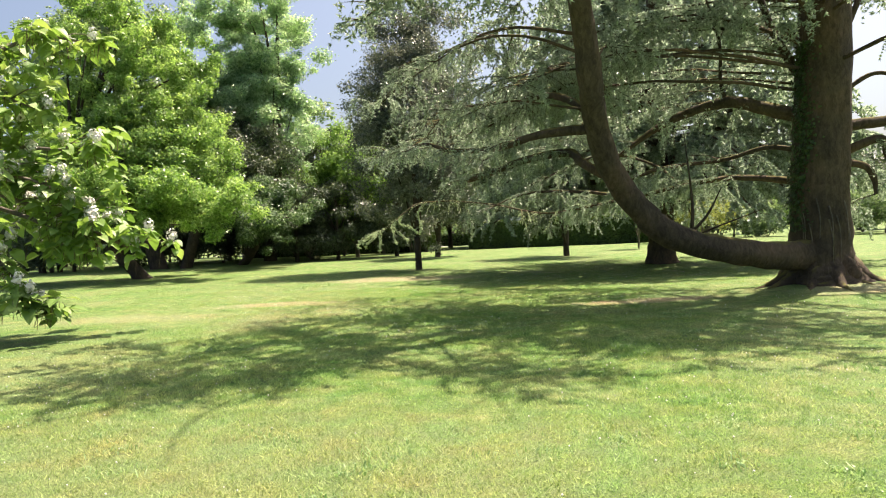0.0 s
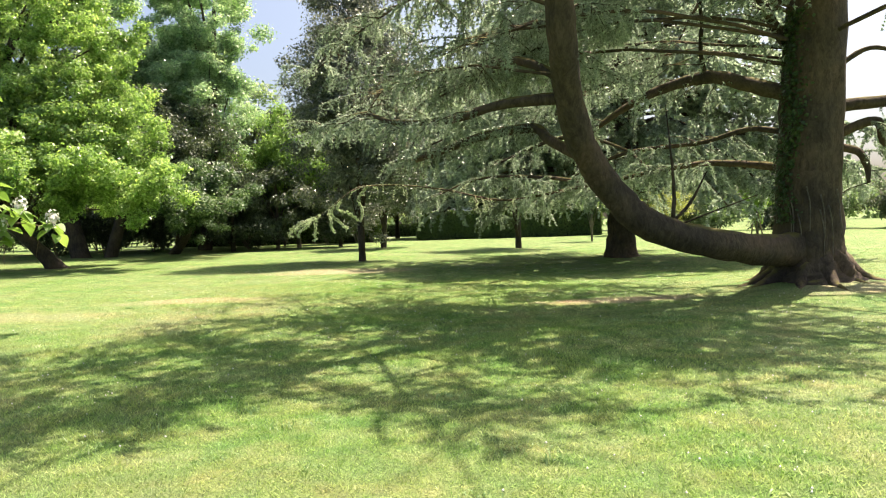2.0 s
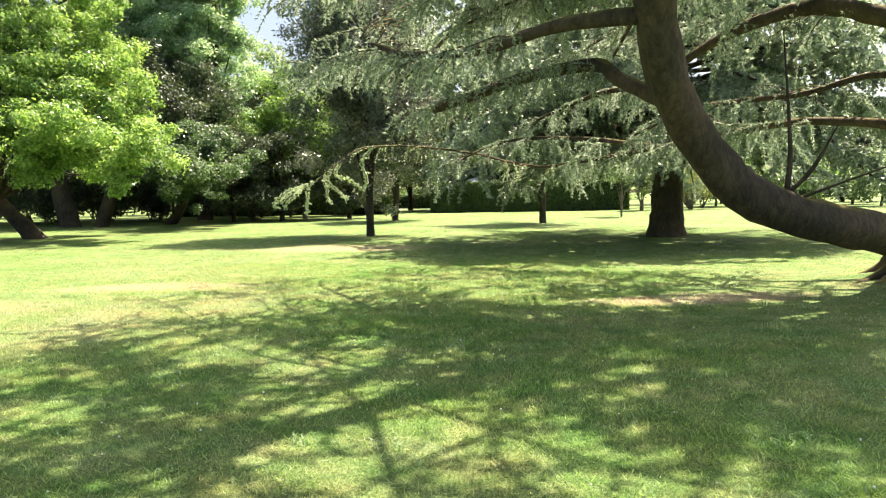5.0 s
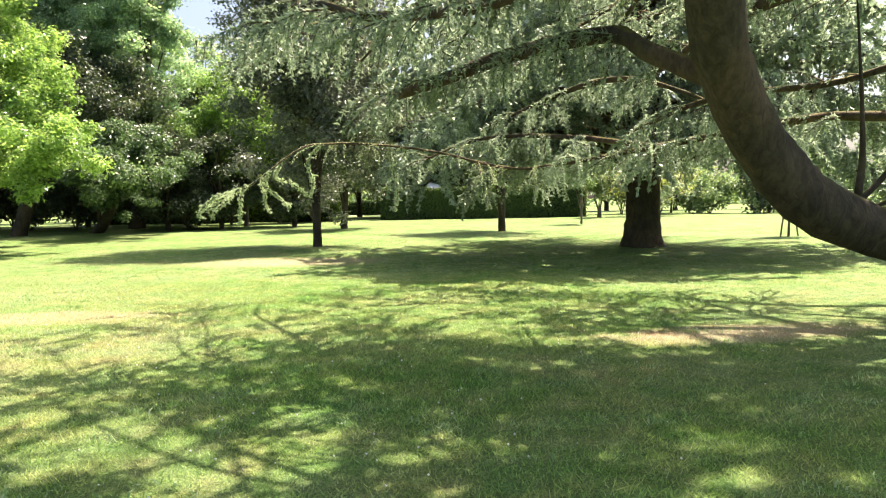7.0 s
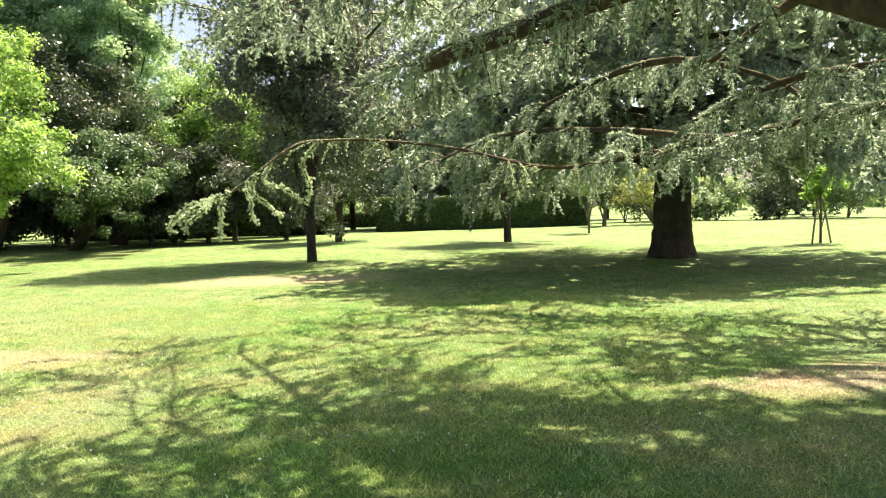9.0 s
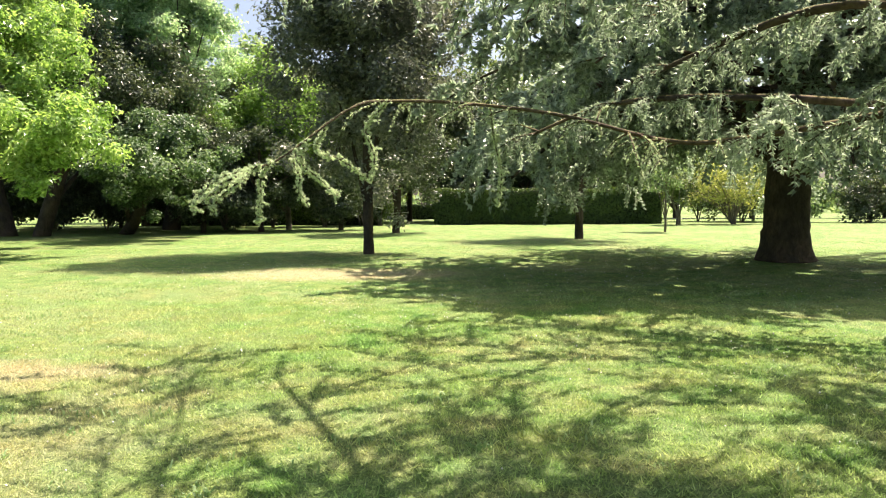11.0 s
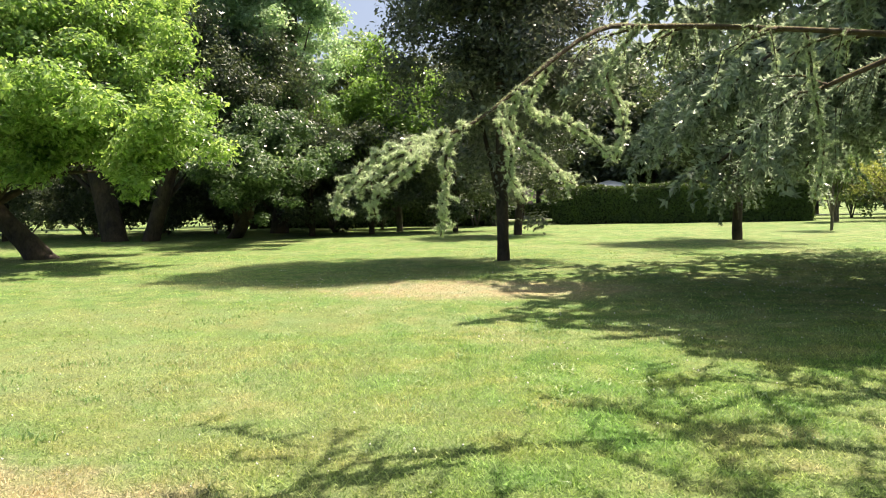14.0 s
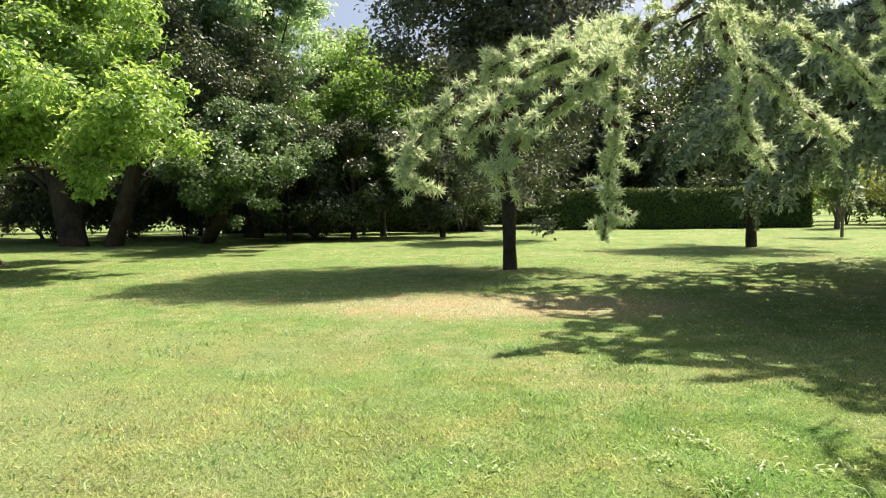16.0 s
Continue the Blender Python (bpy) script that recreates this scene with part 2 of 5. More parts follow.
CANVAS = plain_mat("white_canvas", (0.74, 0.74, 0.73), (0.82, 0.82, 0.8), 2, 0.8)
GRAVEL = plain_mat("pale_gravel", (0.33, 0.32, 0.30), (0.46, 0.45, 0.42), 18, 0.9)

# ---- mesh helpers ----
rng = np.random.default_rng(7)


def quick_mesh(name, verts, faces, smooth=False):
    """A mesh from arrays: verts (n,3), faces (m,k)."""
    me = bpy.data.meshes.new(name)
    verts, faces = np.ascontiguousarray(verts, dtype=np.float32), np.ascontiguousarray(faces, dtype=np.int32)
    k = faces.shape[1]
    me.vertices.add(len(verts))
    me.vertices.foreach_set("co", verts.ravel())
    me.loops.add(faces.size)
    me.loops.foreach_set("vertex_index", faces.ravel())
    me.polygons.add(len(faces))
    me.polygons.foreach_set("loop_start", np.arange(0, faces.size, k, dtype=np.int32))
    me.polygons.foreach_set("loop_total", np.full(len(faces), k, dtype=np.int32))
    me.polygons.foreach_set("use_smooth", np.full(len(faces), smooth))
    me.update(calc_edges=True)
    return me


def part(name, me, material, parent=None, label=""):
    ob = new(name, me)
    if material is not None and not me.materials:
        me.materials.append(material)
    ob.parent = parent
    if label:
        tagged(ob, label)
    return ob


def empty(name, x, y, z=0.0):
    ob = new(name)
    ob.location = (x, y, z)
    ob.empty_display_size = 0.3
    return ob


def smooth_line(pts, n):
    """Catmull-Rom through the points; columns past the third (radii) go along."""
    p = np.array(pts, float)
    p = np.vstack([2 * p[0] - p[1], p, 2 * p[-1] - p[-2]])
    out = []
    for u in np.linspace(0, len(p) - 3 - 1e-6, n):
        i, f = int(u), u - int(u)
        a, b, c, d = p[i:i + 4]
        out.append(0.5 * (2 * b + (c - a) * f + (2 * a - 5 * b + 4 * c - d) * f * f + (3 * b - a - 3 * c + d) * f ** 3))
    return np.array(out)


def tube_arrays(line, sides=10, knobble=0.06, seed=0):
    """A closed tapered tube along line (x, y, z, r), with an uneven skin."""
    r_ = np.random.default_rng(seed)
    p, rad = line[:, :3], np.maximum(line[:, 3], 0.003)
    t = np.gradient(p, axis=0)
    t /= np.linalg.norm(t, axis=1)[:, None] + 1e-9
    ref = np.array([0.31, 0.17, 0.93]) if abs(t[0][2]) < 0.8 else np.array([0.97, 0.21, 0.1])
    u = np.cross(t, ref)
    u /= np.linalg.norm(u, axis=1)[:, None] + 1e-9
    v = np.cross(t, u)
    a = np.linspace(0, 2 * np.pi, sides, endpoint=False)
    lobes = 1 + knobble * (np.sin(3 * a + r_.uniform(0, 6)) * 0.7 + np.sin(5 * a + r_.uniform(0, 6)) * 0.5)
    wob = 1 + knobble * r_.normal(0, 0.6, (len(p), sides))
    ring = rad[:, None] * lobes[None] * wob
    verts = p[:, None] + ring[..., None] * (np.cos(a)[None, :, None] * u[:, None] + np.sin(a)[None, :, None] * v[:, None])
    n = len(p)
    verts = np.vstack([verts.reshape(-1, 3), p[0], p[-1]])
    i, j = np.meshgrid(np.arange(n - 1), np.arange(sides), indexing="ij")
    j2 = (j + 1) % sides
    f = np.stack([i * sides + j, i * sides + j2, (i + 1) * sides + j2, (i + 1) * sides + j], -1).reshape(-1, 4)
    k = np.arange(sides)
    k2 = (k + 1) % sides
    caps = np.vstack([np.stack([k2, k, np.full(sides, n * sides), np.full(sides, n * sides)], 1)[:, :4],
                      np.stack([(n - 1) * sides + k, (n - 1) * sides + k2, np.full(sides, n * sides + 1), np.full(sides, n * sides + 1)], 1)])
    return verts, f, caps[:, :3]


def tube_mesh(name, lines, sides=10, knobble=0.06, seed=0):
    vs, fs, base = [], [], 0
    for k, line in enumerate(lines):
        v, f, c = tube_arrays(np.asarray(line, float), sides, knobble, seed + k)
        tri = np.vstack([f[:, [0, 1, 2]], f[:, [0, 2, 3]], c]) + base
        vs.append(v)
        fs.append(tri)
        base += len(v)
    return quick_mesh(name, np.vstack(vs), np.vstack(fs), True)


def leaves_arrays(pos, normal, size, r_, width=0.55):
    """Diamond leaves bent along the midrib: pos (n,3), normal (n,3), size (n,)."""
    n = len(pos)
    normal = normal / (np.linalg.norm(normal, axis=1)[:, None] + 1e-9)
    d = r_.normal(0, 1, (n, 3))
    d[:, 2] -= 0.5
    d -= (d * normal).sum(1)[:, None] * normal
    d /= np.linalg.norm(d, axis=1)[:, None] + 1e-9
    s = np.cross(normal, d)
    L = size[:, None]
    W = L * width * r_.uniform(0.75, 1.2, (n, 1))
    base = pos - d * L * 0.5
    tip = pos + d * L * 0.5 - normal * L * 0.12
    left = pos + s * W * 0.5 - d * L * 0.08 + normal * L * 0.06
    right = pos - s * W * 0.5 - d * L * 0.08 + normal * L * 0.06
    v = np.stack([base, left, tip, right], 1).reshape(-1, 3)
    f = np.arange(4 * n).reshape(n, 4)
    return v, f


def clump_leaves(centres, radii, counts, size, r_, flat=0.65, up=0.55):
    """Positions and normals of leaves in uneven clumps."""
    P, N, S = [], [], []
    for c, rad, k in zip(centres, radii, counts):
        d = r_.normal(0, 1, (k, 3))
        d /= np.linalg.norm(d, axis=1)[:, None]
        q = d * (r_.uniform(0.15, 1, (k, 1)) ** 0.6) * rad * r_.uniform(0.6, 1.15, (k, 1))
        q[:, 2] *= flat
        P.append(c + q)
        nn = d * 0.45 + r_.normal(0, 0.42, (k, 3))
        nn[:, 2] += up
        N.append(nn)
        S.append(size * r_.uniform(0.6, 1.3, k))
    return np.vstack(P), np.vstack(N), np.concatenate(S)


def broadleaf(name, label, base, lean, height, trunk_r, centre, radii, n_clumps, leaves, size, leaf, bark, seed, clump_r=1.3, shell=0.5, taper=0.0, limbs=14, category="tree", lobes=(), bole=()):
    """Tapered trunk (bole: its line, where it leans), limbs running into the clumps, and a crown of leaf clumps with gaps. taper > 0 narrows the crown upwards."""
    r_ = np.random.default_rng(seed)
    bx, by, bz = base
    root = empty(name, bx, by, bz)
    cx, cy, cz = centre
    top = np.array([cx, cy, min(height * 0.86, cz + radii[2] * 0.75)])
    b0 = np.array([bx, by, bz - 0.3])
    mid = b0 + (top - b0) * 0.33 + np.array([lean[0], lean[1], 0])
    line = smooth_line([(*b0, trunk_r * 1.35), (*(b0 + (mid - b0) * 0.12), trunk_r * 1.03), (*mid, trunk_r * 0.82), (*(mid + (top - mid) * 0.5), trunk_r * 0.5), (*top, trunk_r * 0.08)], 22)
    if bole:
        line = smooth_line([(bx + x, by + y, bz + z, r) for x, y, z, r in bole], 26)
    off = np.array([bx, by, bz])
    loc = line.copy()
    loc[:, :3] -= off
    part("trunk", tube_mesh("trunk", [loc], 12, 0.08, seed), bark, root)
    d = r_.normal(0, 1, (n_clumps, 3))
    d /= np.linalg.norm(d, axis=1)[:, None]
    rr = r_.uniform(shell, 1.0, n_clumps) ** 0.8
    rr *= 1 + 0.26 * np.sin(d[:, 0] * 5 + seed) * np.sin(d[:, 1] * 4 + d[:, 2] * 6 + seed)
    c = d * rr[:, None] * np.array(radii)
    if taper:
        c[:, :2] *= (1 - taper * (c[:, 2] / radii[2] * 0.5 + 0.5))[:, None] + 0.12
    c += np.array([cx, cy, cz])
    if lobes:
        wt = np.array([a[0] * a[1] * a[2] for _, a in lobes]) ** 0.7
        which = r_.choice(len(lobes), n_clumps, p=wt / wt.sum())
        lc, la = np.array([l[0] for l in lobes]), np.array([l[1] for l in lobes])
        c = lc[which] + d * rr[:, None] * la[which]
    c[:, 2] = np.maximum(c[:, 2], bz + 1.0)
    cr = clump_r * r_.uniform(0.6, 1.35, n_clumps)
    k = (leaves * cr ** 2 / (cr ** 2).sum()).astype(int) + 3
    P, N, S = clump_leaves(c, cr, k, size, r_)
    v, f = leaves_arrays(P - off, N, S, r_)
    crown = part("crown", quick_mesh("crown", v, f), leaf, root)
    pick = r_.choice(n_clumps, min(limbs, n_clumps), replace=False)
    for q in pick:
        h = np.clip((c[q, 2] - bz) / (top[2] - bz) * 0.7, 0.34, 0.82)
        s = line[int(h * (len(line) - 1))]
        e = c[q]
        m = s[:3] * 0.5 + e * 0.5 + np.array([0, 0, 0.12 * np.linalg.norm(e - s[:3])])
        lr = min(s[3] * 0.55, 0.14)
        l = smooth_line([(*s[:3], lr), (*m, lr * 0.6), (*e, 0.015)], 8)
        l[:, :3] -= off
        part("limb", tube_mesh("limb", [l], 6, 0.08, seed + q), bark, root)
    return tagged(root, label, category)


# ---- cedar foliage ----
def needle_arrays(pos, axis, n, length, width, r_, along=0.55):
    """n thin needles round each tuft, leaning along its twig."""
    m = len(pos)
    d = r_.normal(0, 1, (m, n, 3))
    d /= np.linalg.norm(d, axis=2)[..., None]
    d += axis[:, None] * along
    d[..., 2] += 0.15
    d /= np.linalg.norm(d, axis=2)[..., None]
    L = length * r_.uniform(0.7, 1.25, (m, n, 1))
    s = np.cross(d, r_.normal(0, 1, (m, n, 3)))
    s /= np.linalg.norm(s, axis=2)[..., None] + 1e-9
    p = np.repeat(pos[:, None], n, 1)
    v = np.stack([p + s * width * 0.5, p - s * width * 0.5, p + d * L], 2).reshape(-1, 3)
    return v, np.arange(len(v)).reshape(-1, 3)


def branch_sprays(lines, r_, gap=0.34, side_len=(0.7, 1.7), twig_gap=0.16, twig_len=(0.25, 0.8), step=0.085, first=0.25, tip=0.45):
    """Side branchlets off each branch and twigs hanging from them. Returns twig lines, tuft places, tuft axes."""
    side_lines, twigs, P, A = [], [], [], []
    for line in lines:
        line = np.asarray(line, float)
        p = line[:, :3]
        seg = np.linalg.norm(np.diff(p, axis=0), axis=1)
        s = np.concatenate([[0], np.cumsum(seg)])
        total = s[-1]
        side = 1
        for u in np.arange(total * first, total, gap):
            u = float(np.clip(u + r_.normal(0, 0.22), total * first * 0.6, total))
            q = np.array([np.interp(u, s, p[:, k]) for k in range(3)])
            q2 = np.array([np.interp(min(u + 0.1, total + 0.1), s, p[:, k]) for k in range(3)])
            t = q2 - q
            if np.linalg.norm(t) < 1e-4:
                t = p[-1] - p[-2]
            t /= np.linalg.norm(t) + 1e-9
            h = np.array([t[1], -t[0], 0.0]) * side
            h /= np.linalg.norm(h) + 1e-9
            side = -side if r_.uniform() < 0.72 else side
            d = h * r_.uniform(0.1, 1.0) + t * r_.uniform(-0.1, 1.1)
            d[2] = r_.uniform(-0.1, 0.3)
            d /= np.linalg.norm(d)
            L = r_.uniform(side_len[0] * 0.5, side_len[1] * 1.15) * (1 - tip * u / total)
            w = np.linspace(0, 1, 6)
            sl = q + d * (w * L)[:, None] + np.outer(w ** 2 * L * r_.normal(0, 0.22), np.array([-d[1], d[0], 0.0]))
            d[2] = max(d[2], -0.1)
            sl[:, 2] -= 0.38 * L * w ** 2
            side_lines.append(np.column_stack([sl, 0.014 * (1 - w) + 0.004]))
            for g in np.arange(0.12, L, twig_gap):
                b = np.array([np.interp(g / L, w, sl[:, k]) for k in range(3)])
                TL = r_.uniform(*twig_len)
                o = r_.normal(0, 0.45, 3) + d * 0.5
                o[2] = r_.uniform(-0.15, 0.15)
                ww = np.linspace(0, 1, 5)
                tw = b + o * (TL * 0.62 * ww)[:, None]
                tw[:, 2] -= TL * 0.72 * ww ** 1.5
                twigs.append(np.column_stack([tw, 0.006 * (1 - ww) + 0.0025]))
                m = max(3, int(TL / step))
                z = np.linspace(0.06, 1, m)
                tp = np.column_stack([np.interp(z, ww, tw[:, k]) for k in range(3)])
                P.append(tp)
                ax = np.gradient(tp, axis=0)
                A.append(ax / (np.linalg.norm(ax, axis=1)[:, None] + 1e-9))
            m = max(3, int(L / step))
            z = np.linspace(0.1, 1, m)
            tp = np.column_stack([np.interp(z, w, sl[:, k]) for k in range(3)])
            P.append(tp)
            ax = np.gradient(tp, axis=0)
            A.append(ax / (np.linalg.norm(ax, axis=1)[:, None] + 1e-9))
    return side_lines, twigs, np.vstack(P), np.vstack(A)


# places on the lawn that sunbeams reach through holes in the crown: x, y, radius
OPENINGS = [(3.6, 17.5, 0.5), (4.7, 18.2, 0.6), (5.9, 18.6, 0.5), (5.5, 17.1, 0.4), (2.6, 13.4, 0.6), (1.2, 13.8, 0.3), (1.7, 16.3, 0.22), (-0.9, 14.0, 0.45), (0.2, 14.0, 0.3), (-2.0, 14.3, 0.5), (2.1, 20.8, 0.6), (5.9, 20.6, 0.5), (0.5, 16.6, 0.2), (3.2, 17.8, 0.3), (-3.3, 18.2, 0.8), (-2.4, 19.4, 0.5), (2.4, 9.6, 0.5), (3.4, 9.9, 0.4), (4.8, 16.3, 0.4), (1.5, 10.1, 0.5)]


def under_sun(p, r_):
    """True for the tufts that stand; false in the holes of the crown that let sunbeams through."""
    g = p[:, :2] - sun_from[:2] * (p[:, 2:3] / sun_from[2])
    x, y = g[:, 0], g[:, 1]
    hole = np.sin(1.9 * x + 1.2 * np.sin(1.1 * y)) * np.sin(2.3 * y + 1.5 * np.sin(0.9 * x)) > 0.84
    for ox, oy, rad in OPENINGS:
        hole |= ((x - ox) / 1.3) ** 2 + (y - oy) ** 2 < rad ** 2
    return ~hole | (r_.uniform(0, 1, len(p)) < 0.12)


def ribbon_twigs(lines):
    """Thin three-sided twigs."""
    return tube_mesh("twigs", lines, 3, 0.0, 5)


def limb_line(start, azim, length, rise, droop, r0, r_, n=9):
    """A cedar limb: out and a little up, then level, drooping at its end."""
    w = np.linspace(0, 1, n)
    a = radians(azim) + np.cumsum(r_.normal(0, 0.06, n))
    step = length / (n - 1)
    x = start[0] + np.concatenate([[0], np.cumsum(np.cos(a[1:]) * step)])
    y = start[1] + np.concatenate([[0], np.cumsum(np.sin(a[1:]) * step)])
    z = start[2] + rise * np.sin(w * np.pi * 0.55) - droop * w ** 2.6 + np.cumsum(r_.normal(0, 0.04, n))
    return np.column_stack([x, y, z, r0 * (1 - w) ** 0.8 + 0.02])


# ---- ground ----
CEDAR, CEDAR_B = (9.15, 18.6), (8.95, 32.6)


def ground_z(x, y):
    x, y = np.asarray(x, float), np.asarray(y, float)
    s = np.clip((y - 38) / 30, 0, 1)
    z = 0.3 * s * s * (3 - 2 * s)
    z = z + 0.30 * np.exp(-(((x - CEDAR[0]) / 1.9) ** 2 + ((y - CEDAR[1]) / 1.9) ** 2))
    z = z + 0.16 * np.exp(-(((x - CEDAR_B[0]) / 2.2) ** 2 + ((y - CEDAR_B[1]) / 2.2) ** 2))
    z = z - 0.09 * np.exp(-((x / 9) ** 2 + ((y - 27) / 6) ** 2))
    return z + 0.012 * np.sin(x * 1.3 + 0.4 * y) + 0.012 * np.sin(y * 1.7 - 0.6 * x) + 0.006 * np.sin(4.1 * x + 2.2 * y)


def build_ground():
    xs = np.concatenate([[-1500, -500, -200, -110], np.arange(-70, -16, 3.0), np.arange(-16, 16, 0.35), np.arange(16, 71, 3.0), [110, 200, 500, 1500]])
    ys = np.concatenate([[-1500, -400, -120, -50, -20, -8], np.arange(-3, 40, 0.35), np.arange(40, 100, 2.5), [130, 220, 500, 1500]])
    X, Y = np.meshgrid(xs, ys, indexing="ij")
    v = np.column_stack([X.ravel(), Y.ravel(), ground_z(X, Y).ravel()])
    nx, ny = len(xs), len(ys)
    i, j = np.meshgrid(np.arange(nx - 1), np.arange(ny - 1), indexing="ij")
    f = np.stack([i * ny + j, (i + 1) * ny + j, (i + 1) * ny + j + 1, i * ny + j + 1], -1).reshape(-1, 4)
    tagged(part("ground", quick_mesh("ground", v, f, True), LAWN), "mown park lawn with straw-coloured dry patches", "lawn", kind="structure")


build_ground()


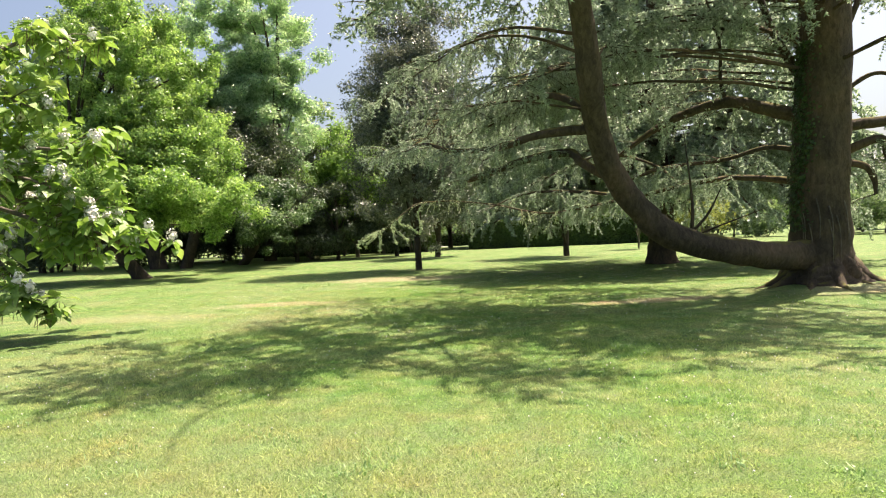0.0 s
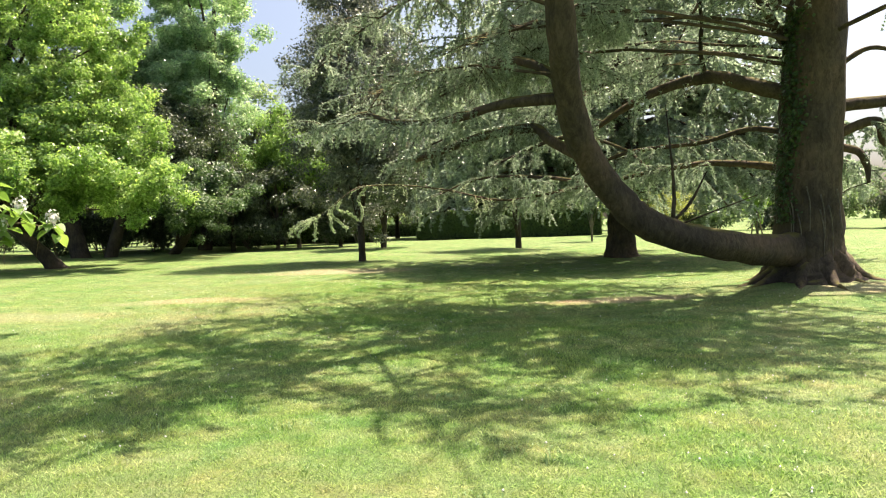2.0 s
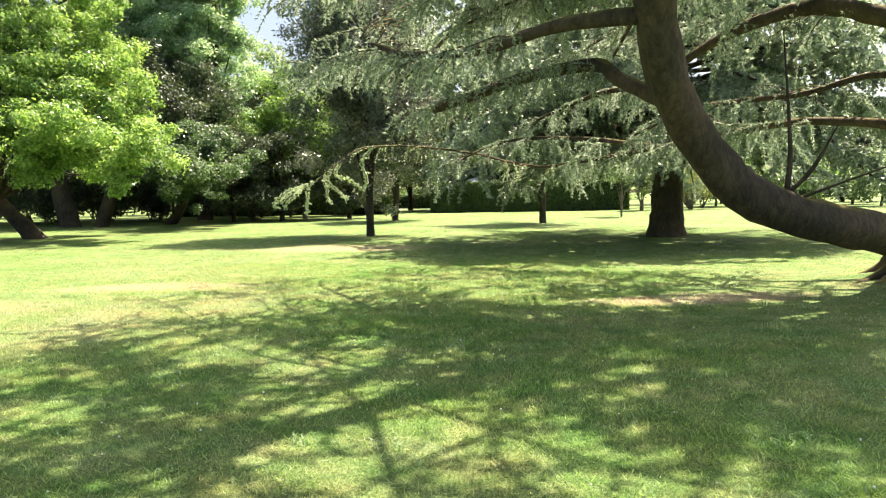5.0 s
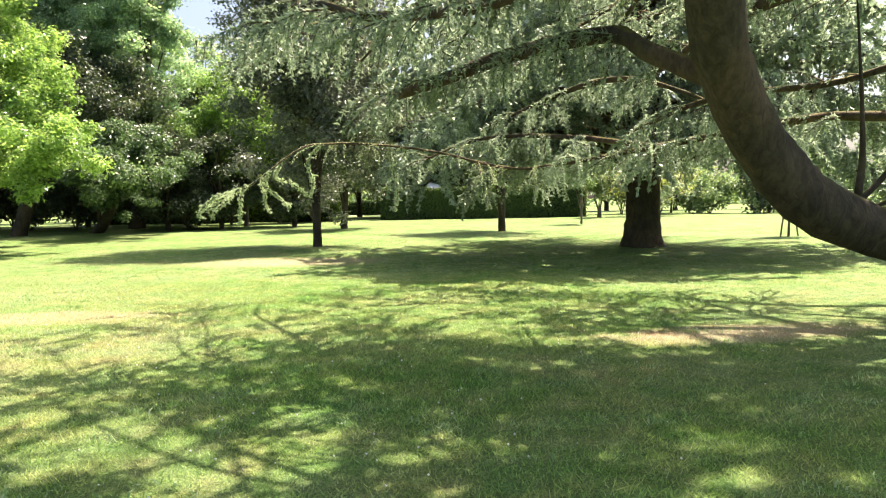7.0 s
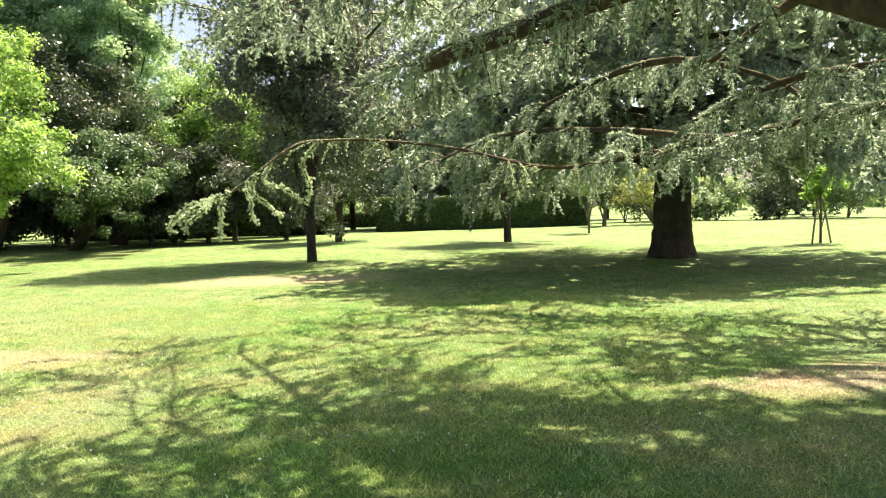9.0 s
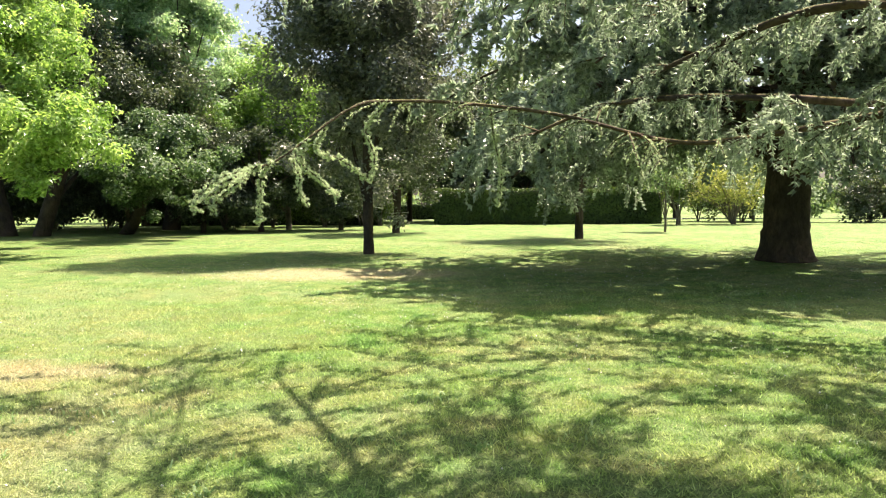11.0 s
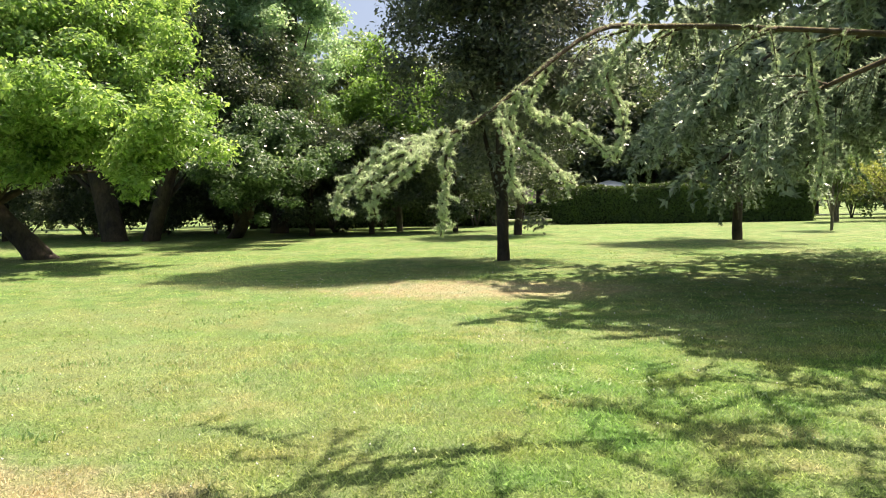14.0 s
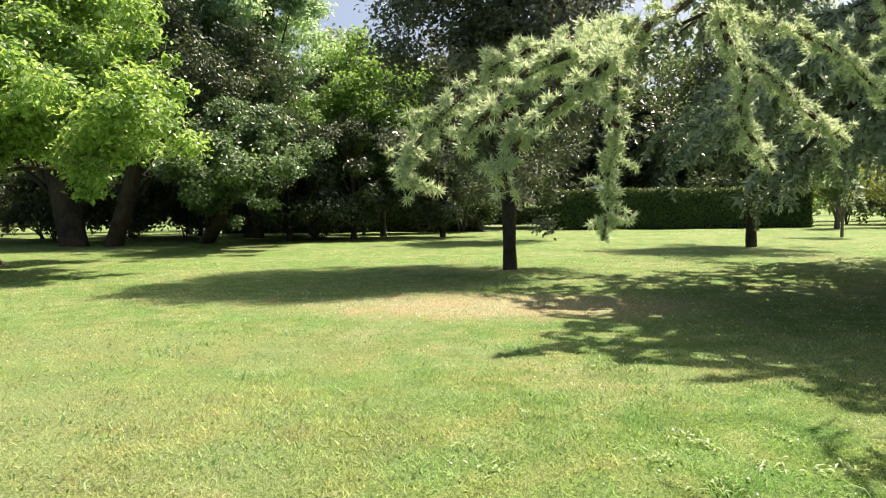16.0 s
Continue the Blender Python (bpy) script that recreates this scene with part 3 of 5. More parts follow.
# ---- the great cedar ----
def build_cedar():
    r_ = np.random.default_rng(21)
    ox, oy = CEDAR
    oz = float(ground_z(ox, oy)) - 0.05
    off = np.array([ox, oy, oz])
    root = empty("cedar", ox, oy, oz)

    def loc(line):
        q = np.array(line, float)
        q[:, :3] -= off
        return q
    trunk = smooth_line([(9.12, 18.6, 0.1, 1.22), (9.11, 18.6, 0.32, 1.0), (9.1, 18.6, 0.62, 0.82), (9.1, 18.6, 1.2, 0.72), (9.15, 18.6, 2.6, 0.68), (9.25, 18.6, 4.4, 0.66), (9.4, 18.6, 6.8, 0.60), (9.5, 18.7, 9.5, 0.48), (9.4, 18.8, 13.0, 0.3), (9.3, 18.8, 18.0, 0.05)], 46)
    part("trunk", tube_mesh("trunk", [loc(trunk)], 28, 0.05, 3), CEDAR_BARK, root)
    for k, a in enumerate([-160, -125, -95, -60, -20, 30, 95, 150, 190]):
        c, s = math.cos(radians(a)), math.sin(radians(a))
        L = r_.uniform(1.2, 1.75)
        pts = [(ox + c * 0.35, oy + s * 0.35, oz + 0.5, 0.36), (ox + c * 0.75, oy + s * 0.75, oz + 0.16, 0.26), (ox + c * L * 0.8, oy + s * L * 0.8 + 0.1, float(ground_z(ox + c * L * .8, oy + s * L * .8)) - 0.02, 0.13), (ox + c * L * 1.15, oy + s * L * 1.15, float(ground_z(ox + c * L * 1.15, oy + s * L * 1.15)) - 0.08, 0.06)]
        part("root", tube_mesh("root", [loc(smooth_line(pts, 12))], 9, 0.12, 40 + k), CEDAR_BARK, root)
    # the low limb that runs along the ground and turns up
    low = smooth_line([(8.9, 18.45, 0.95, 0.42), (8.2, 18.05, 0.93, 0.36), (7.3, 17.5, 1.0, 0.32), (6.3, 17.0, 1.15, 0.29), (5.15, 16.65, 1.43, 0.29), (4.5, 16.5, 1.75, 0.29), (4.1, 16.4, 2.15, 0.28), (3.65, 16.15, 2.65, 0.27), (3.3, 15.85, 3.2, 0.26), (3.0, 15.4, 4.0, 0.25), (2.85, 15.0, 4.7, 0.25), (2.75, 14.8, 5.4, 0.24), (2.6, 14.6, 6.4, 0.22), (2.4, 14.4, 8.0, 0.17), (2.1, 14.2, 10.0, 0.09), (1.9, 14.0, 11.5, 0.03)], 66)
    part("limb", tube_mesh("limb", [loc(low)], 18, 0.07, 8), CEDAR_BARK, root, "thick mossy limb sweeping low over the lawn then upwards")
    fixed = [
        # off the upturned limb
        [(3.05, 15.45, 3.9, 0.11), (1.95, 16.0, 3.9, 0.09), (0.98, 16.6, 3.72, 0.075), (-0.05, 17.2, 3.76, 0.05), (-0.65, 17.6, 4.0, 0.04), (-1.2, 18.1, 3.9, 0.02)],
        [(3.5, 16.05, 2.85, 0.13), (2.93, 16.70, 3.28, 0.105), (2.69, 17.30, 3.61, 0.100), (1.69, 18.30, 3.56, 0.090), (0.9, 18.7, 3.33, 0.085), (0.3, 19.05, 3.18, 0.075)],
        [(2.75, 14.8, 5.3, 0.09), (1.6, 15.8, 6.0, 0.07), (0.4, 17.0, 6.2, 0.06), (-1.2, 18.6, 5.7, 0.02)],
        [(2.6, 14.6, 6.3, 0.13), (1.4, 13.2, 7.0, 0.09), (0.0, 11.8, 7.2, 0.06), (-1.2, 10.4, 6.7, 0.02)],
        [(2.55, 14.5, 6.9, 0.11), (3.2, 12.8, 7.6, 0.08), (3.6, 11.2, 7.8, 0.05), (3.6, 9.4, 7.2, 0.02)],
        [(2.45, 14.4, 7.5, 0.11), (0.8, 14.2, 8.4, 0.08), (-1.2, 14.0, 8.7, 0.05), (-3.2, 13.8, 8.0, 0.02)],
        [(2.4, 14.4, 7.9, 0.08), (1.2, 13.6, 8.5, 0.06), (-0.2, 12.9, 8.4, 0.04), (-1.4, 12.2, 7.8, 0.02)],
        [(2.4, 14.4, 8.0, 0.08), (1.4, 15.6, 8.5, 0.06), (0.5, 16.8, 8.3, 0.04), (-0.3, 17.8, 7.7, 0.02)],
        [(2.4, 14.4, 7.7, 0.08), (1.9, 13.2, 8.2, 0.06), (1.2, 12.2, 8.1, 0.04), (0.4, 11.4, 7.5, 0.02)],
        [(2.4, 14.4, 7.4, 0.08), (0.9, 14.7, 8.0, 0.06), (-0.4, 14.9, 7.9, 0.04), (-1.5, 14.8, 7.3, 0.02)],
        [(2.3, 14.3, 8.7, 0.08), (2.4, 15.6, 9.3, 0.06), (2.2, 16.8, 9.1, 0.04), (1.8, 18.0, 8.5, 0.02)],
        [(2.9, 15.2, 5.0, 0.07), (3.6, 17.0, 6.0, 0.05), (4.4, 19.5, 6.2, 0.035), (5.0, 21.0, 5.8, 0.015)],
        [(9.0, 18.5, 6.2, 0.09), (6.6, 18.6, 7.0, 0.06), (4.4, 18.2, 6.8, 0.04), (2.6, 17.6, 6.2, 0.015)],
        [(2.85, 15.1, 4.6, 0.08), (3.4, 16.6, 5.0, 0.06), (3.8, 18.4, 4.9, 0.05), (3.8, 20.4, 4.3, 0.02)],
        [(2.4, 14.4, 8.2, 0.09), (1.2, 16.0, 9.0, 0.07), (0.0, 17.8, 8.9, 0.04), (-1.2, 19.4, 8.1, 0.02)],
        [(2.3, 14.3, 9.0, 0.08), (0.8, 12.6, 9.6, 0.06), (-0.6, 10.8, 9.4, 0.04), (-2.0, 9.0, 8.6, 0.02)],
        # off the trunk
        [(9.0, 18.7, 4.35, 0.2), (7.9, 19.0, 4.72, 0.17), (7.2, 19.5, 4.98, 0.15), (6.2, 19.9, 4.75, 0.11), (5.3, 20.2, 4.3, 0.08), (4.2, 20.6, 3.5, 0.03)],
        [(7.2, 19.5, 4.98, 0.13), (7.05, 19.4, 5.6, 0.12), (7.0, 19.2, 6.4, 0.1), (6.6, 19.0, 7.6, 0.06), (6.2, 18.8, 8.6, 0.02)],
        [(9.0, 18.8, 3.5, 0.075), (8.2, 19.4, 3.72, 0.06), (7.4, 20.3, 3.52, 0.05), (5.8, 21.2, 3.4, 0.05), (4.6, 22.0, 2.9, 0.02)],
        [(9.0, 19.0, 2.75, 0.1), (8.2, 20.2, 2.98, 0.085), (7.4, 21.2, 3.04, 0.075), (5.4, 22.7, 2.7, 0.055), (3.6, 23.2, 2.4, 0.036), (2.6, 23.3, 2.36, 0.029), (1.2, 23.25, 2.68, 0.024), (0.0, 23.4, 2.85, 0.021), (-0.9, 23.2, 2.85, 0.02), (-1.4, 22.8, 2.72, 0.018), (-2.15, 22.3, 2.1, 0.013), (-2.5, 22.0, 1.93, 0.011)],
        [(9.1, 18.6, 4.9, 0.3), (8.6, 18.8, 5.8, 0.27), (8.1, 18.9, 7.0, 0.22), (7.6, 19.0, 9.0, 0.14), (7.2, 19.0, 12.0, 0.03)],
        [(9.8, 18.6, 4.95, 0.16), (10.5, 18.5, 5.35, 0.13), (11.2, 18.3, 5.2, 0.1), (12.6, 18.0, 4.9, 0.05), (14.0, 17.6, 4.3, 0.02)],
        [(9.8, 18.6, 4.1, 0.15), (10.8, 18.4, 4.15, 0.13), (12.0, 18.2, 4.2, 0.09), (14.0, 17.9, 3.9, 0.03)],
        [(9.75, 18.6, 3.45, 0.12), (10.4, 18.4, 3.7, 0.11), (10.65, 18.35, 3.65, 0.1), (10.75, 18.3, 3.2, 0.09), (11.3, 18.2, 3.1, 0.06), (12.0, 18.1, 3.3, 0.03)],
        [(9.75, 18.6, 3.2, 0.1), (10.3, 18.6, 3.05, 0.09), (10.5, 18.6, 2.7, 0.07), (10.5, 18.55, 2.35, 0.04)],
        [(9.9, 18.7, 6.4, 0.2), (10.4, 18.8, 7.4, 0.17), (10.9, 18.9, 9.0, 0.1), (11.2, 19.0, 11.5, 0.03)],
        [(9.0, 18.3, 6.6, 0.16), (7.6, 17.0, 7.6, 0.13), (6.2, 15.6, 7.9, 0.09), (4.6, 14.0, 7.4, 0.03)],
        [(9.3, 18.2, 7.4, 0.16), (8.8, 16.2, 8.3, 0.12), (8.4, 14.2, 8.5, 0.08), (8.2, 11.8, 7.8, 0.03)],
        [(9.2, 18.2, 8.6, 0.14), (7.0, 15.6, 9.6, 0.1), (5.2, 12.8, 9.8, 0.06), (3.6, 10.2, 9.0, 0.02)],
        [(2.95, 15.3, 4.2, 0.1), (2.3, 17.4, 5.0, 0.08), (1.2, 20.0, 5.1, 0.05), (-0.2, 22.6, 4.3, 0.02)],
        [(2.8, 14.9, 5.0, 0.1), (3.0, 17.4, 5.7, 0.08), (2.6, 20.4, 5.6, 0.05), (1.6, 23.2, 4.7, 0.02)],
        [(9.0, 18.8, 5.2, 0.07), (7.0, 20.6, 5.8, 0.055), (5.0, 22.4, 5.5, 0.06), (3.0, 24.0, 4.5, 0.02)],
        [(6.6, 21.8, 3.0, 0.04), (6.0, 22.6, 3.7, 0.036), (4.6, 23.6, 4.1, 0.06), (2.4, 25.2, 3.3, 0.02)],
        [(2.75, 14.8, 5.7, 0.1), (1.2, 17.0, 6.5, 0.08), (-0.6, 19.2, 6.3, 0.05), (-2.4, 21.2, 5.4, 0.02)],
        [(5.4, 22.7, 2.7, 0.06), (4.0, 23.9, 3.0, 0.05), (2.3, 24.9, 3.05, 0.035), (0.8, 25.6, 2.5, 0.015)],
        [(2.5, 14.5, 7.2, 0.1), (1.2, 12.6, 7.9, 0.07), (0.6, 10.4, 8.0, 0.05), (0.6, 8.4, 7.3, 0.02)],
        [(9.2, 18.3, 8.0, 0.13), (7.2, 17.2, 9.0, 0.1), (5.2, 16.6, 9.2, 0.06), (3.0, 16.4, 8.5, 0.02)],
        [(9.2, 18.3, 7.0, 0.13), (8.2, 15.4, 7.8, 0.1), (6.8, 12.8, 7.8, 0.06), (5.8, 10.6, 7.0, 0.02)],
        [(2.3, 14.3, 8.6, 0.09), (0.6, 15.2, 9.4, 0.07), (-1.4, 16.0, 9.4, 0.05), (-3.2, 16.6, 8.6, 0.02)],
        [(2.3, 14.3, 8.9, 0.09), (3.8, 13.0, 9.6, 0.07), (5.0, 11.6, 9.5, 0.05), (6.0, 10.0, 8.8, 0.02)],
        [(2.45, 14.4, 7.8, 0.09), (3.9, 15.4, 8.5, 0.07), (5.4, 16.2, 8.5, 0.05), (7.0, 16.8, 7.9, 0.02)],
        [(2.5, 14.5, 7.0, 0.09), (0.9, 13.6, 7.6, 0.07), (-0.7, 12.8, 7.7, 0.05), (-2.4, 12.2, 7.0, 0.02)],
        [(2.6, 14.6, 6.4, 0.09), (3.8, 13.6, 6.9, 0.07), (5.0, 12.6, 6.9, 0.05), (6.4, 11.6, 6.3, 0.02)],
        [(9.3, 18.3, 9.2, 0.12), (8.2, 16.2, 10.0, 0.09), (6.6, 14.2, 10.0, 0.06), (5.0, 12.4, 9.2, 0.02)],
        [(9.3, 18.4, 7.8, 0.12), (7.4, 18.2, 8.6, 0.09), (5.2, 18.4, 8.6, 0.06), (3.2, 18.8, 7.8, 0.02)],
        [(9.3, 18.5, 10.0, 0.11), (7.0, 18.6, 10.8, 0.08), (4.8, 19.6, 10.6, 0.05), (2.8, 20.8, 9.8, 0.02)],
        [(9.3, 18.3, 6.8, 0.12), (9.8, 15.8, 7.4, 0.09), (9.6, 13.4, 7.4, 0.06), (9.0, 11.2, 6.7, 0.02)],
        [(9.3, 18.6, 7.2, 0.11), (7.6, 20.4, 7.9, 0.08), (6.0, 21.8, 7.9, 0.05), (4.4, 23.0, 7.2, 0.02)],
        [(9.3, 18.6, 8.4, 0.11), (7.2, 19.2, 9.2, 0.08), (5.0, 20.6, 9.2, 0.05), (3.0, 22.0, 8.4, 0.02)],
        [(9.2, 18.6, 6.0, 0.11), (7.0, 18.4, 6.8, 0.08), (5.0, 18.6, 6.8, 0.05), (3.2, 19.0, 6.2, 0.02)],
        [(9.3, 18.5, 9.6, 0.1), (7.4, 17.6, 10.3, 0.07), (5.6, 17.4, 10.2, 0.05), (3.8, 17.6, 9.4, 0.02)],
        [(2.5, 14.5, 6.8, 0.09), (2.2, 16.2, 7.4, 0.07), (1.6, 17.8, 7.2, 0.05), (0.8, 19.4, 6.4, 0.02)],
        [(2.45, 14.4, 7.6, 0.09), (1.4, 15.6, 8.2, 0.07), (0.2, 16.6, 8.1, 0.05), (-1.0, 17.4, 7.4, 0.02)],
        [(2.6, 14.6, 6.6, 0.09), (0.9, 15.0, 7.1, 0.07), (-0.6, 15.2, 7.0, 0.05), (-2.0, 15.4, 6.3, 0.02)],
        [(9.4, 18.3, 5.6, 0.14), (10.4, 16.6, 6.0, 0.11), (11.4, 14.6, 5.8, 0.07), (12.2, 12.4, 5.2, 0.02)],
    ]
    lines = []
    for k, pts in enumerate(fixed):
        l = smooth_line(pts, max(10, 4 * len(pts)))
        if l[:, 2].mean() > 5.0:
            l[:, 3] *= 0.42
        lines.append(l)
        part("branch", tube_mesh("branch", [loc(l)], 9, 0.1, 60 + k), CEDAR_BARK, root)
    for k in range(26):
        z = r_.uniform(8.0, 16.5)
        a = r_.uniform(0, 360)
        L = np.interp(z, [6.5, 17], [8.5, 2.0]) * r_.uniform(0.8, 1.1)
        l = limb_line((9.4, 18.7, z), a, L, 0.8, 1.8, 0.13, r_)
        lines.append(l)
        part("branch", tube_mesh("branch", [loc(l)], 7, 0.1, 90 + k), CEDAR_BARK, root)
    shades = [limb_line((9.4, 18.7, z), a, L, 0.8, 1.4, 0.028, r_) for z, a, L in ((5.0, 178, 8.6), (6.4, 168, 7.4), (5.6, 187, 7.6), (5.8, 174, 7.2), (5.4, 201, 8.6))]
    for k, l in enumerate(shades):
        part("branch", tube_mesh("branch", [loc(l)], 7, 0.1, 127 + k), CEDAR_BARK, root)
    # slender branches that reach out over the lawn
    reach = []
    for k, pts in enumerate([
            [(2.8, 14.9, 5.0, 0.05), (1.9, 17.2, 5.5, 0.036), (0.2, 20.2, 5.2, 0.026), (-0.4, 22.4, 4.9, 0.018), (-1.3, 24.0, 4.4, 0.01)],
            [(2.95, 15.3, 4.3, 0.05), (1.2, 17.2, 4.9, 0.036), (-0.3, 19.2, 5.0, 0.026), (-1.2, 21.0, 4.6, 0.018), (-2.5, 22.3, 4.2, 0.01)],
            [(2.8, 15.0, 5.2, 0.05), (2.3, 18.0, 5.8, 0.036), (2.4, 20.6, 5.8, 0.026), (1.5, 23.2, 5.4, 0.018), (1.3, 24.8, 4.9, 0.01)],
            [(9.0, 18.8, 5.4, 0.06), (6.4, 21.0, 6.0, 0.045), (4.4, 23.2, 5.8, 0.03), (2.4, 24.2, 5.4, 0.02), (1.0, 25.4, 4.9, 0.01)],
            [(9.0, 18.9, 4.6, 0.05), (6.8, 21.4, 5.3, 0.036), (5.0, 23.4, 5.2, 0.026), (3.9, 24.8, 4.8, 0.018), (3.0, 25.4, 4.4, 0.01)]]):
        l = smooth_line(pts, 20)
        l[:, :3] += np.cumsum(r_.normal(0, 0.035, (20, 3)), axis=0)
        l[:, 3] *= 0.6
        reach.append(l)
        part("branch", tube_mesh("branch", [loc(l)], 6, 0.1, 140 + k), CEDAR_BARK, root)
    # sprouts standing on the limb
    for k, pts in enumerate([[(5.3, 16.65, 1.6, 0.05), (5.32, 16.6, 2.2, 0.035), (5.25, 16.55, 3.0, 0.02), (5.15, 16.5, 3.9, 0.008)], [(5.3, 16.65, 1.62, 0.04), (5.65, 16.6, 2.0, 0.03), (5.95, 16.5, 2.6, 0.01)], [(5.4, 16.65, 1.55, 0.03), (5.9, 16.5, 1.75, 0.02), (6.9, 16.4, 2.1, 0.008)]]):
        l = smooth_line(pts, 9)
        part("branch", tube_mesh("branch", [loc(l)], 6, 0.1, 130 + k), CEDAR_BARK, root)
    for l in lines:
        l[:, 1] = np.maximum(l[:, 1], 9.2 + 0.34 * l[:, 2] + 0.5 * np.sin(l[:, 0] * 2.1))
    NEAR = 19
    far = [l for k, l in enumerate(lines) if k != NEAR and l[:, 2].mean() < 6.3]
    high = [l for k, l in enumerate(lines) if k != NEAR and l[:, 2].mean() >= 6.3]
    far_side, far_tw, P, A = branch_sprays(far, r_, gap=0.25, twig_gap=0.13, twig_len=(0.22, 0.72), step=0.062)
    hs, ht, PH, AH = branch_sprays(high, r_, gap=0.22, side_len=(0.8, 1.9), twig_gap=0.18, twig_len=(0.25, 0.7), step=0.11, first=0.12)
    # denser sprays at the ends of the long branches
    h5, t5, P5, A5 = branch_sprays([l for l in high if l[-1, 0] < 5.0], r_, gap=0.22, side_len=(0.8, 1.9), twig_gap=0.18, twig_len=(0.25, 0.7), step=0.11, first=0.55)
    hs, PH, AH = hs + h5, np.vstack([PH, P5]), np.vstack([AH, A5])
    keep = under_sun(PH, r_)
    PH, AH = PH[keep], AH[keep]
    tagged(part("twig", ribbon_twigs([loc(l[::2]) for l in hs]), CEDAR_BARK, root), kind="stuff")
    v, f = needle_arrays(PH - off, AH, 6, 0.1, 0.044, r_)
    tagged(part("needles", quick_mesh("needles", v, f), NEEDLE, root, "grey-green needle sprays of the upper crown"), kind="stuff")
    s4, t4, P4, A4 = branch_sprays(shades, r_, gap=0.17, twig_gap=0.14, step=0.07, first=0.55)
    far_side, far_tw, P, A = far_side + s4, far_tw + t4, np.vstack([P, P4]), np.vstack([A, A4])
    s6, t6, P6, A6 = branch_sprays(reach, r_, gap=0.23, side_len=(0.7, 2.0), twig_gap=0.12, twig_len=(0.2, 0.6), step=0.07, first=0.2, tip=0.3)
    far_side, far_tw, P, A = far_side + s6, far_tw + t6, np.vstack([P, P6]), np.vstack([A, A6])
    keep = under_sun(P, r_)
    P, A = P[keep], A[keep]
    nl = lines[NEAR]
    cut = np.argmin(np.abs(nl[:, 0] - 3.4))
    s2, t2, P2, A2 = branch_sprays([nl[:cut + 1]], r_, gap=0.17, step=0.06)
    end = np.argmin(np.abs(nl[:, 0] + 1.25))
    s3, t3, P3, A3 = branch_sprays([nl[cut:end]], r_, gap=0.16, side_len=(0.3, 0.9), twig_gap=0.28, twig_len=(0.12, 0.5), step=0.032, first=0.02, tip=0.6)
    P3 = P3 + r_.normal(0, 0.008, P3.shape)
    P3, A3 = np.vstack([P3, P3, P3 + r_.normal(0, 0.002, P3.shape)]), np.vstack([A3, A3, A3])
    # shoots that fan out from its end
    shoots = [
        [(-2.36, 22.1, 2.0, 0.012), (-2.51, 21.95, 1.93, 0.011), (-2.60, 21.95, 1.91, 0.010), (-2.73, 21.95, 1.87, 0.009), (-2.89, 21.95, 1.75, 0.007), (-2.99, 21.95, 1.64, 0.006), (-3.03, 21.95, 1.58, 0.005), (-3.00, 21.95, 1.49, 0.004)],
        [(-2.5, 22.0, 1.93, 0.011), (-2.57, 21.80, 1.85, 0.011), (-2.69, 21.80, 1.80, 0.010), (-2.78, 21.80, 1.71, 0.009), (-2.85, 21.80, 1.64, 0.007), (-2.85, 21.80, 1.60, 0.006)],
        [(-2.45, 22.0, 1.95, 0.011), (-2.49, 21.70, 1.81, 0.011), (-2.60, 21.70, 1.72, 0.010), (-2.70, 21.70, 1.64, 0.009), (-2.75, 21.70, 1.54, 0.007), (-2.74, 21.70, 1.49, 0.006)],
        [(-2.25, 22.2, 2.05, 0.012), (-2.36, 22.25, 1.91, 0.011), (-2.38, 22.25, 1.77, 0.010), (-2.37, 22.25, 1.66, 0.009), (-2.40, 22.25, 1.57, 0.007), (-2.40, 22.25, 1.46, 0.006), (-2.42, 22.25, 1.34, 0.005)],
        [(-2.0, 22.4, 2.2, 0.012), (-2.02, 22.30, 2.02, 0.011), (-1.95, 22.30, 1.88, 0.010), (-1.97, 22.30, 1.75, 0.009), (-1.91, 22.30, 1.64, 0.007), (-1.86, 22.30, 1.56, 0.006)],
        [(-1.9, 22.45, 2.3, 0.012), (-1.96, 22.50, 2.05, 0.011), (-1.76, 22.50, 1.87, 0.010), (-1.65, 22.50, 1.76, 0.009), (-1.53, 22.50, 1.66, 0.007)],
        [(-1.7, 22.6, 2.45, 0.012), (-1.84, 22.80, 2.21, 0.011), (-1.61, 22.80, 2.14, 0.010), (-1.39, 22.80, 2.00, 0.009), (-1.26, 22.80, 1.87, 0.007)],
        [(-1.0, 23.15, 2.83, 0.012), (-1.25, 23.0, 2.5, 0.01), (-1.15, 22.9, 2.15, 0.009), (-1.2, 22.9, 1.85, 0.006)],
        [(0.3, 23.4, 2.8, 0.012), (0.35, 23.4, 2.4, 0.01), (0.45, 23.45, 1.95, 0.009), (0.4, 23.47, 1.56, 0.006)],
    ]
    for k, pts in enumerate(shoots):
        l = smooth_line(pts, 14)
        part("shoot", tube_mesh("shoot", [loc(l)], 6, 0.05, 160 + k), CEDAR_BARK, root)
        seg = np.concatenate([[0], np.cumsum(np.linalg.norm(np.diff(l[:, :3], axis=0), axis=1))])
        u = np.arange(0, seg[-1], 0.024)
        tp = np.column_stack([np.interp(u, seg, l[:, q]) for q in range(3)])
        ax = np.gradient(tp, axis=0)
        ax /= np.linalg.norm(ax, axis=1)[:, None] + 1e-9
        for _ in range(4):
            whorl = tp + r_.normal(0, 0.019, tp.shape)
            for _ in range(3):
                P3, A3 = np.vstack([P3, whorl + r_.normal(0, 0.002, tp.shape)]), np.vstack([A3, ax])
